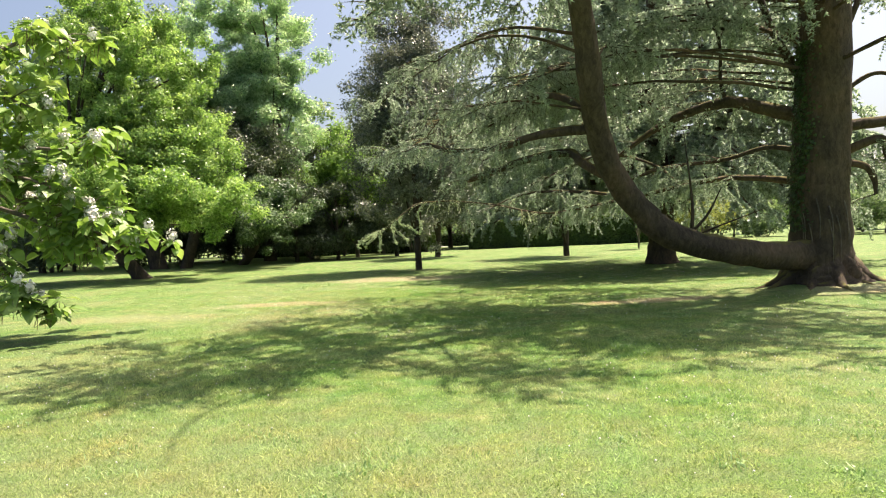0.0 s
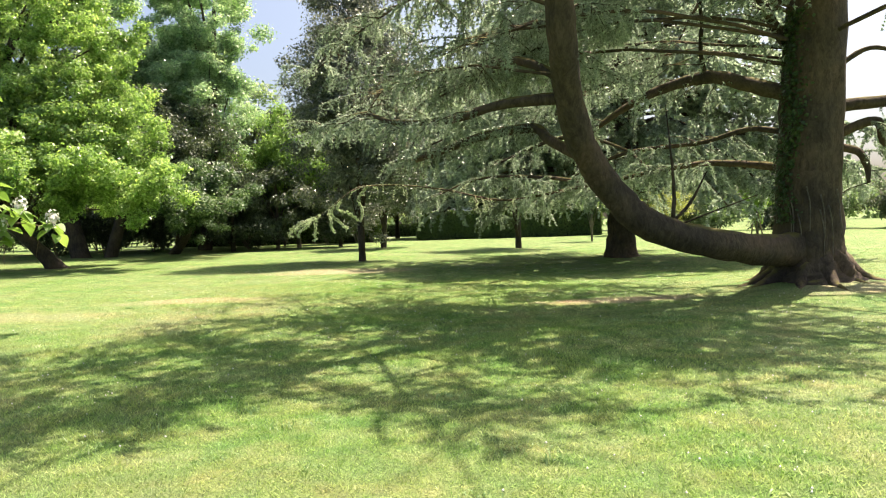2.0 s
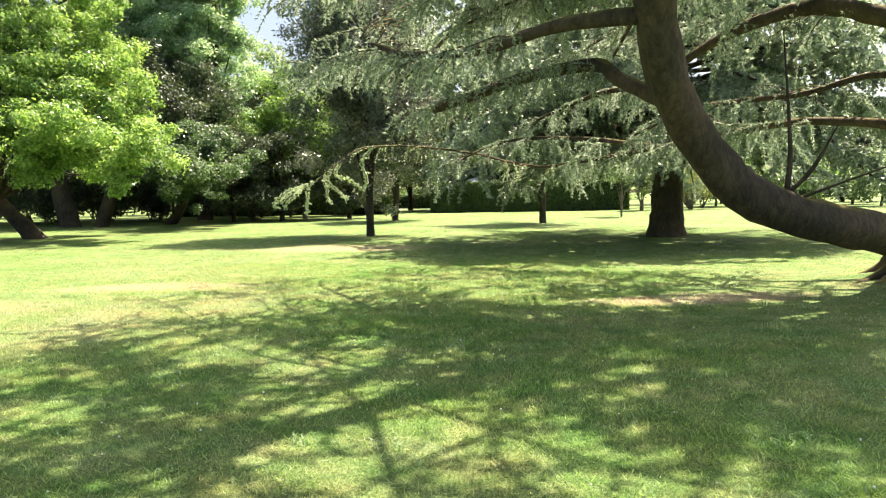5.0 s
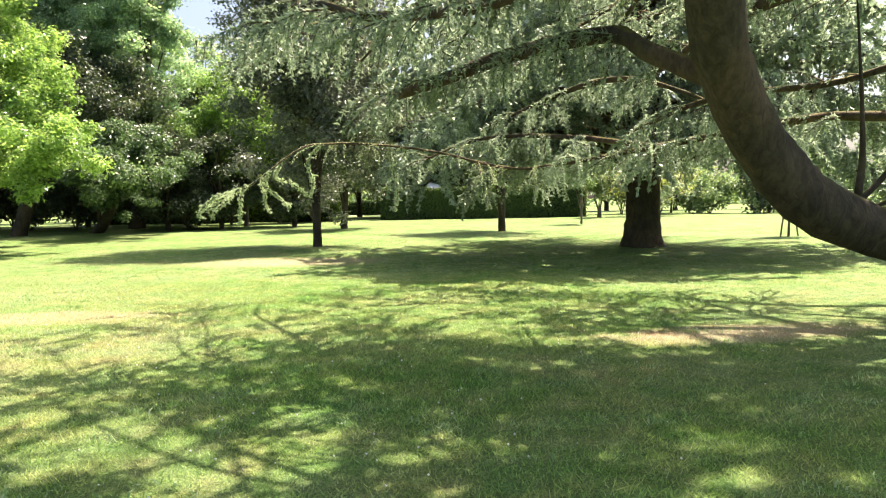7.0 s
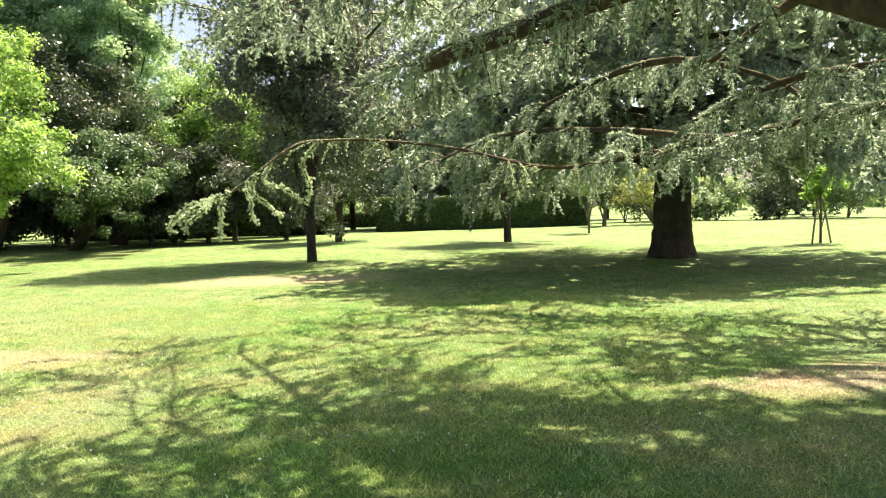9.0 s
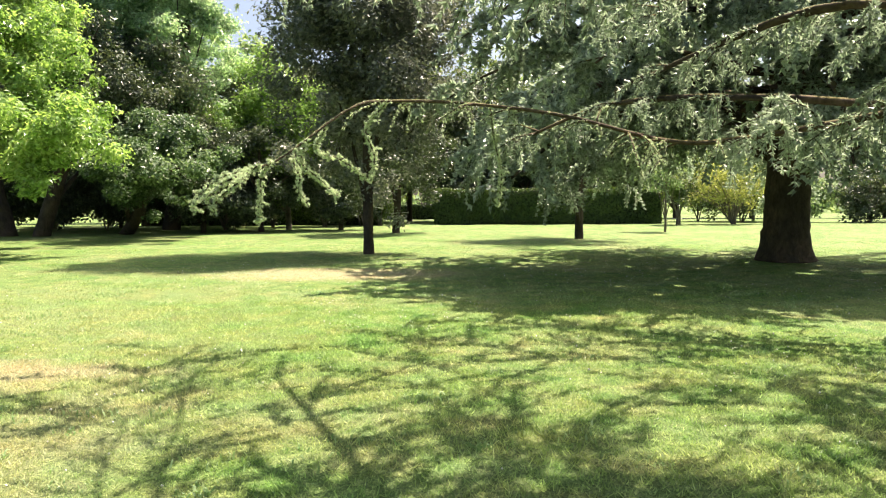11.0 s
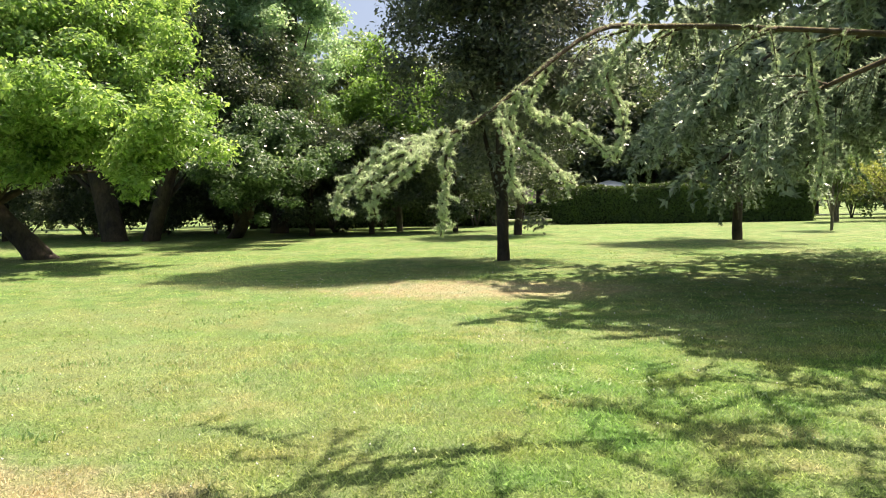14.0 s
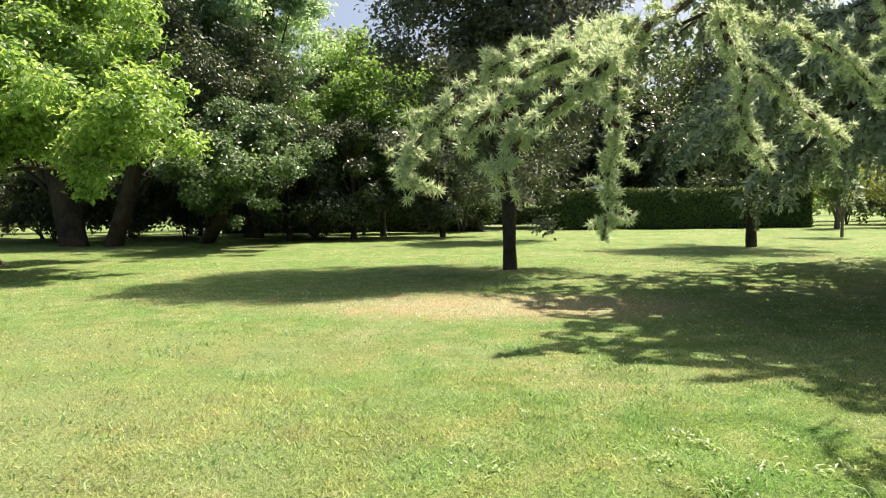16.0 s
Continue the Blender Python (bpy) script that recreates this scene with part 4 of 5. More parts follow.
        for q in range(2, len(u) - 2, 3):
            o = r_.normal(0, 1, 3)
            o[2] = -abs(o[2]) * 0.7
            o /= np.linalg.norm(o)
            kk = np.repeat(np.arange(0.02, r_.uniform(0.04, 0.13), 0.026), 3)
            P3 = np.vstack([P3, tp[q] + o * kk[:, None]])
            A3 = np.vstack([A3, np.repeat(o[None], len(kk), 0)])
    tagged(part("twig", ribbon_twigs([loc(l[::2]) for l in far_side] + [loc(l[::2]) for l in far_tw[::2] + s2 + t2[::2]]), CEDAR_BARK, root), kind="stuff")
    tagged(part("twig", tube_mesh("twig", [loc(l) for l in s3 + t3], 5, 0.05, 9), CEDAR_BARK, root), kind="stuff")
    v, f = needle_arrays(np.vstack([P, P2]) - off, np.vstack([A, A2]), 8, 0.08, 0.026, r_, 1.15)
    tagged(part("needles", quick_mesh("needles", v, f), NEEDLE, root, "grey-green drooping needle sprays"), kind="stuff")
    # leading tip of the long branch
    tipline = nl[np.where(nl[:, 0] < 5.0)[0]]
    seg = np.concatenate([[0], np.cumsum(np.linalg.norm(np.diff(tipline[:, :3], axis=0), axis=1))])
    u = np.repeat(np.arange(0, seg[-1], 0.03), 3)
    tp = np.column_stack([np.interp(u, seg, tipline[:, k]) for k in range(3)])
    ax = np.gradient(tp, axis=0) + 1e-4
    P3 = np.vstack([P3, tp + r_.normal(0, 0.004, tp.shape)])
    A3 = np.vstack([A3, ax / (np.linalg.norm(ax, axis=1)[:, None] + 1e-9)])
    v, f = needle_arrays(P3 - off, A3, 16, 0.027, 0.0045, r_, 0.35)
    tagged(part("needles", quick_mesh("needles", v, f), NEEDLE_TIP, root, "pale young needle tufts"), kind="stuff")
    # ivy up the trunk
    n = 1500
    zz = r_.uniform(1.5, 6.2, n)
    aa = radians(200) + r_.normal(0, 0.24, n) + 0.15 * np.sin(zz * 2)
    tr = np.interp(zz, trunk[:, 2], trunk[:, 3]) + r_.uniform(0.0, 0.13, n)
    tx, ty = np.interp(zz, trunk[:, 2], trunk[:, 0]), np.interp(zz, trunk[:, 2], trunk[:, 1])
    pos = np.column_stack([tx + np.cos(aa) * tr, ty + np.sin(aa) * tr, zz]) - off
    nor = np.column_stack([np.cos(aa), np.sin(aa), np.full(n, 0.5)]) + r_.normal(0, 0.35, (n, 3))
    v, f = leaves_arrays(pos, nor, 0.085 * r_.uniform(0.6, 1.3, n), r_, 0.85)
    tagged(part("ivy", quick_mesh("ivy", v, f), IVY, root, "dark glossy ivy climbing the trunk"), kind="stuff")
    for k in range(9):
        a = radians(r_.uniform(195, 300))
        z0 = r_.uniform(1.6, 2.3)
        rr = np.interp(z0, trunk[:, 2], trunk[:, 3]) + 0.04
        pts = [(9.12 + math.cos(a) * rr, 18.6 + math.sin(a) * rr, z0, 0.016), (9.1 + math.cos(a + .12) * (rr + .03), 18.6 + math.sin(a + .12) * (rr + .02), z0 - 0.4, 0.014), (9.1 + math.cos(a + .1) * (rr + .06), 18.6 + math.sin(a + .1) * (rr + .06), max(0.6, z0 - r_.uniform(0.5, 1.4)), 0.007)]
        part("ivy_stem", tube_mesh("ivy_stem", [loc(smooth_line(pts, 8))], 5, 0.1, 150 + k), GREY_BARK, root)
    tagged(root, "old spreading cedar with ivy-clad trunk and drooping grey-green branches", "tree")


def build_cedar_b():
    r_ = np.random.default_rng(33)
    ox, oy = CEDAR_B
    oz = float(ground_z(ox, oy)) - 0.05
    off = np.array([ox, oy, oz])
    root = empty("cedar", ox, oy, oz)

    def loc(line):
        q = np.array(line, float)
        q[:, :3] -= off
        return q
    trunk = smooth_line([(ox, oy, 0.1, 0.78), (ox, oy, 0.4, 0.64), (ox, oy, 1.2, 0.55), (ox + 0.05, oy, 2.6, 0.52), (ox + 0.1, oy, 5, 0.42), (ox, oy, 9, 0.3), (ox, oy, 15, 0.04)], 34)
    part("trunk", tube_mesh("trunk", [loc(trunk)], 20, 0.05, 4), CEDAR_BARK, root)
    lines = []
    n = 84
    for k in range(n):
        z = 2.5 + 11.0 * (k / n) ** 1.15
        a = k * 137.5 + r_.uniform(-18, 18)
        L = np.interp(z, [2.5, 5, 9, 14], [8.6, 9.3, 7.2, 2.5]) * r_.uniform(0.85, 1.12)
        low = z < 4.2
        L *= 1 - 0.22 * max(0.0, -math.sin(radians(a))) ** 2
        l = limb_line((ox, oy, z), a, L, 1.9 if low else 1.0, 2.7 if low else 2.2, 0.12 if low else 0.075, r_)
        l[:, 2] = np.maximum(l[:, 2], 1.6)
        lines.append(l)
        part("branch", tube_mesh("branch", [loc(l)], 7, 0.1, 200 + k), CEDAR_BARK, root)
    side, tw, P, A = branch_sprays([l for l in lines if l[0, 2] < 5.6], r_, gap=0.21, side_len=(0.8, 2.1), twig_gap=0.17, twig_len=(0.3, 1.0), step=0.1)
    hs, ht, PH, AH = branch_sprays([l for l in lines if l[0, 2] >= 5.6], r_, gap=0.26, side_len=(0.8, 2.1), twig_gap=0.2, twig_len=(0.3, 0.9), step=0.13)
    side = side + hs
    v, f = needle_arrays(PH - off, AH, 5, 0.2, 0.12, r_)
    tagged(part("needles", quick_mesh("needles", v, f), NEEDLE, root, "grey-green needle sprays of the upper crown"), kind="stuff")
    tagged(part("twig", ribbon_twigs([loc(l[::2]) for l in side + tw[::3]]), CEDAR_BARK, root), kind="stuff")
    v, f = needle_arrays(P - off, A, 6, 0.13, 0.085, r_, 1.0)
    tagged(part("needles", quick_mesh("needles", v, f), NEEDLE, root, "grey-green drooping needle sprays"), kind="stuff")
    tagged(root, "broad cedar with level branches weeping towards the lawn", "tree")


build_cedar()
build_cedar_b()

# ---- broadleaved trees ----
def gz(x, y):
    return float(ground_z(x, y))


broadleaf("dusky_tree", "tall narrow tree with dusky dark foliage and bare lower trunk", (-2.17, 38.6, 0.0), (0.0, 0), 15.0, 0.17, (-2.25, 38.7, 8.6), (3.9, 3.7, 6.3), 260, 88000, 0.155, COPPER, DARK_BARK, 1, 0.95, 0.3, 0.5, 5)
broadleaf("slim_tree", "slim dark-leaved tree before the hedge", (-1.64, 53.4, gz(-1.64, 53.4)), (0.1, 0), 9.5, 0.2, (-1.4, 53.6, 5.8), (2.8, 2.8, 4.0), 80, 20000, 0.17, DARK, DARK_BARK, 2, 0.95, 0.3, 0.3, 12)
broadleaf("slim_tree", "small dark-leaved tree with straight bare trunk", (6.8, 47.0, gz(6.8, 47)), (0.0, 0), 9.0, 0.19, (6.9, 47.0, 5.8), (3.3, 3.3, 3.9), 90, 24000, 0.16, DARK, DARK_BARK, 3, 1.0, 0.3, 0.25, 14)
broadleaf("leaning_tree", "low tree with leaning trunk and pale glossy leaves", (-16.5, 54.9, gz(-16.5, 54.9)), (0.7, -0.6), 6.0, 0.34, (-13.2, 49.6, 3.7), (3.5, 4.6, 2.3), 80, 28000, 0.2, MIXED, DARK_BARK, 4, 0.75, 0.15, 0.2, 10)
broadleaf("bright_tree", "spreading tree with bright yellow-green leaves and leaning trunk", (-18.4, 41.8, gz(-18.4, 41.8)), (-1.2, 0), 16.0, 0.42, (-18.0, 42.0, 9.0), (6, 6, 7), 760, 190000, 0.19, WALNUT, DARK_BARK, 5, 0.72, 0.35, 0.2, 30, bole=[(0.3, 0.1, -0.5, 0.62), (-0.3, -0.1, 0.5, 0.4), (-1.6, -0.3, 2.0, 0.32), (-2.9, -0.5, 3.5, 0.28), (-3.4, -0.6, 5.6, 0.23), (-2.6, -0.2, 9.0, 0.15), (-0.8, 0.4, 13.5, 0.03)],
          lobes=[((-13.4, 38.6, 4.3), (3.5, 3.2, 1.5)), ((-16.6, 37.8, 4.9), (3.6, 3.0, 1.7)), ((-20.6, 38.6, 5.0), (4.0, 3.2, 1.9)), ((-14.8, 40.4, 6.6), (2.8, 3.0, 1.9)), ((-19.0, 40.4, 7.4), (4.0, 3.4, 2.0)), ((-12.8, 38.0, 2.6), (0.9, 0.9, 0.9)), ((-16.6, 38.6, 2.9), (1.8, 1.4, 0.6)), ((-16.4, 43.8, 4.4), (3.0, 2.4, 1.3)), ((-17.2, 42.4, 8.8), (4.0, 3.8, 2.2)), ((-22.0, 42.0, 9.6), (4.0, 4.0, 2.6)), ((-17.6, 43.0, 12.2), (4.0, 3.8, 2.4)), ((-20.0, 43.0, 14.6), (3.6, 3.6, 2.2)), ((-24.5, 41.5, 6.0), (3.6, 3.6, 2.0))])
broadleaf("tall_tree", "tall dense tree with deep green crown", (-15.6, 60.0, gz(-15, 60)), (0.3, 0.3), 25.0, 0.5, (-14.0, 60.0, 13.0), (5.0, 5.0, 12.0), 600, 170000, 0.22, TALL, DARK_BARK, 6, 0.95, 0.6, 0.15, 24,
          lobes=[((-14.6, 59.0, 6.0), (4.4, 3.6, 3.0)), ((-14.4, 59.5, 11.0), (3.4, 3.4, 3.2)), ((-16.4, 60.5, 13.5), (3.8, 4.0, 4.0)), ((-15.2, 60.0, 18.0), (4.2, 4.2, 4.0)), ((-16.0, 60.0, 22.5), (3.6, 3.6, 3.4)), ((-20.5, 62.0, 18.0), (4.2, 4.0, 5.0)), ((-16.4, 58.0, 9.4), (3.6, 3.0, 2.6)), ((-18.6, 58.6, 13.0), (3.4, 3.0, 3.0)), ((-14.4, 58.4, 14.6), (3.0, 2.8, 2.6)), ((-15.2, 57.4, 12.4), (2.8, 2.2, 2.2))])
broadleaf("yellow_tree", "small yellow-green tree among dark shrubs", (-8.2, 59.0, gz(-8, 60)), (0, 0), 10.5, 0.18, (-8.4, 58.8, 6.4), (3.6, 2.6, 4.2), 110, 30000, 0.22, YELLOW, GREY_BARK, 7, 1.1, 0.4, 0.2, 10)
broadleaf("tall_tree", "tall deep green tree with stout trunk behind the border", (-22.0, 53.4, gz(-22, 53)), (-0.3, 0), 22.0, 0.6, (-27.0, 57.0, 13.0), (7.0, 5, 8.5), 220, 42000, 0.3, GREEN, DARK_BARK, 8, 1.6, 0.6, 0.2, 14)

broadleaf("border_tree", "dark tree with stout trunk in the shade of the border", (-20.0, 52.8, gz(-20, 52.8)), (0.1, 0), 13.0, 0.42, (-17.5, 54.5, 8.0), (5.6, 3.6, 3.8), 120, 30000, 0.21, DARK, DARK_BARK, 9, 1.2, 0.5, 0.2, 8)
for k, (x, y) in enumerate([(-31.7, 55.0), (-30.6, 55.4), (-29.4, 55.2)]):
    broadleaf("border_tree", "slender dark-trunked tree at the end of the border", (x, y, gz(x, y)), (0.1 * k - 0.1, 0), 11.0, 0.24 - 0.05 * k, (x, y, 7.0), (2.6, 2.4, 3.4), 40, 8000, 0.28, GREEN, DARK_BARK, 20 + k, 1.2, 0.5, 0.2, 6)
for k, (x, y, h, rx) in enumerate([(-5.0, 58.2, 8.6, 2.5), (-9.4, 56.6, 7.0, 2.6), (-12.4, 55.6, 6.2, 2.3)]):
    broadleaf("evergreen", "dense dark evergreen in the border, leafy to the ground", (x, y, gz(x, y)), (0, 0), h, 0.16, (x, y, h * 0.52), (rx, rx * 0.9, h * 0.46), 70, 16000, 0.2, DARK, DARK_BARK, 30 + k, 0.9, 0.5, 0.35, 8)

# ---- hedges and shrubs ----
def hedge(name, label, pts, width, height, leaves, leaf, seed, size=0.13):
    """A clipped hedge along a line: solid core coloured near-black as inner shade, and a shell of leaves, a little
    uneven.
    """
    r_ = np.random.default_rng(seed)
    p = np.array(pts, float)
    root = empty(name, p[0][0], p[0][1], gz(*p[0]))
    seg = np.concatenate([[0], np.cumsum(np.linalg.norm(np.diff(p, axis=0), axis=1))])
    off = np.array([p[0][0], p[0][1], gz(*p[0])])
    n = max(4, int(seg[-1] / 0.8))
    u = np.linspace(0, seg[-1], n)
    c = np.column_stack([np.interp(u, seg, p[:, 0]), np.interp(u, seg, p[:, 1])])
    t = np.gradient(c, axis=0)
    t /= np.linalg.norm(t, axis=1)[:, None]
    nn = np.column_stack([-t[:, 1], t[:, 0]])
    prof = [(-0.5, 0.0), (-0.5, 0.55), (-0.47, 0.9), (-0.36, 1.0), (0, 1.02), (0.36, 1.0), (0.47, 0.9), (0.5, 0.55), (0.5, 0.0)]
    k = len(prof)
    V = []
    for i in range(n):
        h = height * (0.965 + 0.02 * math.sin(i * 0.9) + 0.012 * math.sin(i * 2.3))
        for a, b in prof:
            x, y = c[i] + nn[i] * a * (width - 0.14)
            V.append((x, y, gz(x, y) + b * (h - 0.08)))
    V = np.array(V) - off
    i, j = np.meshgrid(np.arange(n - 1), np.arange(k - 1), indexing="ij")
    F = np.stack([i * k + j, i * k + j + 1, (i + 1) * k + j + 1, (i + 1) * k + j], -1).reshape(-1, 4)
    ends = []
    for b in (0, (n - 1) * k):
        for q in range(k // 2):
            ends.append([b + q, b + q + 1, b + k - 2 - q, b + k - 1 - q])
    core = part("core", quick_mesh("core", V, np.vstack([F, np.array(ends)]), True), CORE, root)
    uu = r_.uniform(0, seg[-1], leaves)
    side = r_.choice([0, 1, 2, 3], leaves, p=[0.42, 0.22, 0.3, 0.06])
    cx, cy = np.interp(uu, seg, p[:, 0]), np.interp(uu, seg, p[:, 1])
    tx, ty = np.interp(uu, u, t[:, 0]), np.interp(uu, u, t[:, 1])
    hh = height * (0.965 + 0.02 * np.sin(uu / 0.8 * 0.9) + 0.012 * np.sin(uu / 0.8 * 2.3)) + 0.05 * np.sin(uu * 2.6)
    a = np.where(side == 0, -0.5, np.where(side == 1, 0.5, r_.uniform(-0.5, 0.5, leaves)))
    b = np.where(side < 2, r_.uniform(0.02, 1.0, leaves), np.where(side == 2, 1.0, r_.uniform(0, 1, leaves)))
    uu2 = np.where(side == 3, np.where(r_.uniform(0, 1, leaves) < 0.5, 0, seg[-1]), uu)
    cx, cy = np.where(side == 3, np.interp(uu2, seg, p[:, 0]), cx), np.where(side == 3, np.interp(uu2, seg, p[:, 1]), cy)
    X, Y = cx - ty * a * width, cy + tx * a * width
    Z = np.asarray(ground_z(X, Y)) + b * hh
    pos = np.column_stack([X, Y, Z]) + r_.normal(0, 0.06, (leaves, 3)) - off
    nor = np.column_stack([np.where(side < 2, -ty * np.sign(a), 0), np.where(side < 2, tx * np.sign(a), 0), np.where(side == 2, 1.0, 0.35)]) + r_.normal(0, 0.5, (leaves, 3))
    v, f = leaves_arrays(pos, nor, size * r_.uniform(0.6, 1.35, leaves), r_)
    tagged(part("foliage", quick_mesh("foliage", v, f), leaf, root), kind="stuff")
    return tagged(root, label, "hedge")


hedge("hedge", "clipped dark green hedge across the back of the lawn", [(0.95, 67.0), (9, 66.6), (16.8, 65.6)], 1.3, 2.5, 38000, HEDGE, 50)
hedge("hedge", "clipped hedge beside the gap and under trees", [(-20, 69.0), (-10, 68.0), (-3.0, 67.2)], 1.3, 2.5, 24000, HEDGE, 51)
hedge("hedge", "low clipped hedge beyond the gap", [(-6, 92), (14, 91)], 1.0, 1.5, 9000, HEDGE, 52, 0.2)


def shrub(name, label, x, y, rx, ry, h, leaves, size, leaf, seed, stems=5, clump=0.8, low=0.35):
    """A bush: several stems from the ground and leaf clumps down to low."""
    r_ = np.random.default_rng(seed)
    z0 = gz(x, y)
    root = empty(name, x, y, z0)
    n = max(16, int(rx * ry * h * 1.6 / clump ** 2))
    d = r_.normal(0, 1, (n, 3))
    d /= np.linalg.norm(d, axis=1)[:, None]
    c = d * r_.uniform(0.35, 1, (n, 1)) * np.array([rx, ry, (h - low) / 2])
    c[:, 2] += low + (h - low) / 2
    cr = clump * r_.uniform(0.6, 1.3, n)
    k = (leaves * cr ** 2 / (cr ** 2).sum()).astype(int) + 2
    P, N, S = clump_leaves(c, cr, k, size, r_, 0.75, 0.45)
    P[:, 2] = np.maximum(P[:, 2], 0.02)
    v, f = leaves_arrays(P, N, S, r_)
    part("foliage", quick_mesh("foliage", v, f), leaf, root)
    for s in range(stems):
        a = r_.uniform(0, 6.28)
        e = c[r_.integers(n)]
        pts = [(0.12 * math.cos(a), 0.12 * math.sin(a), -0.03, 0.05), (e[0] * 0.35, e[1] * 0.35, e[2] * 0.5, 0.035), (*e, 0.01)]
        part("stem", tube_mesh("stem", [smooth_line(pts, 8)], 6, 0.1, seed + s), GREY_BARK, root)
    return tagged(root, label, "shrub")


r0 = np.random.default_rng(70)
for k, (x, y, rx, h) in enumerate([(-24, 63, 3.2, 5.0), (-20, 63.5, 3.0, 5.5), (-16.5, 63, 3.0, 6.0), (-13, 62.5, 2.8, 6.2), (-10, 63.5, 2.6, 5.6), (-6.6, 64, 2.4, 6.8), (-4.2, 65, 2.0, 7.5), (-29, 62, 3.5, 5), (-34, 64, 3.5, 4.5), (-40, 66, 3.6, 4.5), (-27, 68, 3.4, 4.5), (-26, 58.5, 3.0, 3.6), (-19.5, 60, 3.0, 3.8), (-12, 59, 3.0, 4.2), (-31, 55, 3.2, 3.6), (-22.5, 58.5, 2.8, 3.6)]):
    shrub("dark_shrub", "dense dark evergreen shrub in the border", x, y, rx, 2.0, h, 6400, 0.25, DARK, 300 + k)
shrub("dark_shrub", "dark shrub at the edge of the hedge gap", -3.0, 66.0, 1.2, 1.0, 2.6, 4000, 0.15, HEDGE, 320)
shrub("yellow_shrub", "rounded yellow-green shrub on several thin stems", 21.2, 63.5, 3.7, 2.2, 4.7, 6500, 0.17, STRAW, 321, 18, 0.6, 0.8)
shrub("pale_shrub", "many-stemmed shrub at the end of the hedge", 17.0, 62.5, 1.2, 1.1, 3.6, 4000, 0.17, PALE, 322, 8, 0.6, 1.2)
for k, (x, y, rx, h, m) in enumerate([(24, 68.5, 2.6, 3.6, DARK), (28, 67.5, 2.8, 3.4, GREEN), (32, 65.5, 2.8, 4.2, DARK), (36, 63, 3.0, 4.6, GREEN), (40, 60, 3.0, 4.0, DARK), (44, 58, 3.2, 5.2, DARK), (38, 70, 3.2, 6.5, DARK), (48, 66, 3.6, 6.5, DARK), (22, 72, 3, 6, PALE), (27, 73, 3, 6.5, GREEN)]):
    shrub("border_shrub", "dark leafy shrub along the far edge of the lawn", x, y, rx, 2.2, h, 6000, 0.26, m, 330 + k, 4, 0.9, 0.2)

broadleaf("sapling", "thin young tree with small crown by the hedge end", (12.9, 53.2, gz(12.9, 53.2)), (0.03, 0), 5.0, 0.07, (12.9, 53.2, 3.2), (1.1, 1.1, 1.6), 26, 3500, 0.12, GREEN, GREY_BARK, 11, 0.5, 0.3, 0.2, 7)
young = broadleaf("young_tree", "staked young tree with large bright yellow-green leaves", (17.4, 38.2, gz(17.4, 38.2)), (0.03, 0), 5.0, 0.05, (17.4, 38.2, 3.0), (0.9, 0.9, 1.7), 30, 1500, 0.24, YELLOW, GREY_BARK, 12, 0.45, 0.3, 0.2, 8)
for dx in (-0.42, 0.4):
    pts = np.array([(dx, -0.1, -0.1, 0.035), (dx * 0.6, -0.05, 0.9, 0.034), (dx * 0.25, 0.0, 1.75, 0.033)])
    part("stake", tube_mesh("stake", [pts], 7, 0.02, 5), STAKE, young, "weathered wooden support stake")

# trees beyond the hedge
r0 = np.random.default_rng(77)
for k, (x, y, h, rx, m) in enumerate([(-20, 68, 18, 5.5, GREEN), (-12, 70, 14, 5.0, DARK), (-5, 74, 11, 4.2, DARK), (2, 73, 10, 4.0, DARK), (8, 73, 10.5, 4.2, DARK), (14, 73, 9, 3.8, DARK), (-1, 80, 13, 4.5, DARK), (5, 77, 12, 4.2, DARK), (11, 79, 14, 4.8, GREEN), (17, 78, 12, 4.4, DARK), (1, 95, 19, 6, PALE), (9, 98, 20, 6.5, PALE), (18, 94, 15, 6, GREEN), (26, 88, 11, 5, PALE), (33, 86, 9, 4.5, GREEN), (-9, 82, 15, 5, DARK), (-16, 84, 16, 5.5, GREEN), (-26, 82, 17, 6, GREEN), (-36, 78, 16, 6, GREEN), (-36, 66, 14, 5, GREEN), (44, 82, 9, 5, DARK)] ):
    broadleaf("background_tree", "leafy tree beyond the hedge", (x, y, gz(x, y)), (0, 0), h, 0.25, (x, y, h * 0.58), (rx, rx * 0.9, h * 0.44), 60, 7000 if y < 83 else 4500, 0.54, m, DARK_BARK, 400 + k, 1.5, 0.4, 0.3, 6)


def far_woods():
    """A belt of woods that closes the horizon all round."""
    r_ = np.random.default_rng(90)
    C, R = [], []
    for a in np.arange(0, 360, 1.2):
        d = r_.uniform(118, 135)
        x, y = d * math.sin(radians(a)), 25 + d * math.cos(radians(a))
        h = 7 if 22 < a < 90 else 13
        for q in range(5):
            C.append((x + r_.normal(0, 2), y + r_.normal(0, 2), r_.uniform(0.5, h)))
            R.append(r_.uniform(2.0, 3.4))
    C, R = np.array(C), np.array(R)
    P, N, S = clump_leaves(C, R, np.full(len(C), 20), 1.4, r_)
    P[:, 2] = np.maximum(P[:, 2], 0.1)
    v, f = leaves_arrays(P, N, S, r_)
    tagged(part("far_woods", quick_mesh("far_woods", v, f), GREEN), "distant belt of green woods round the park", "woods", kind="stuff")


far_woods()


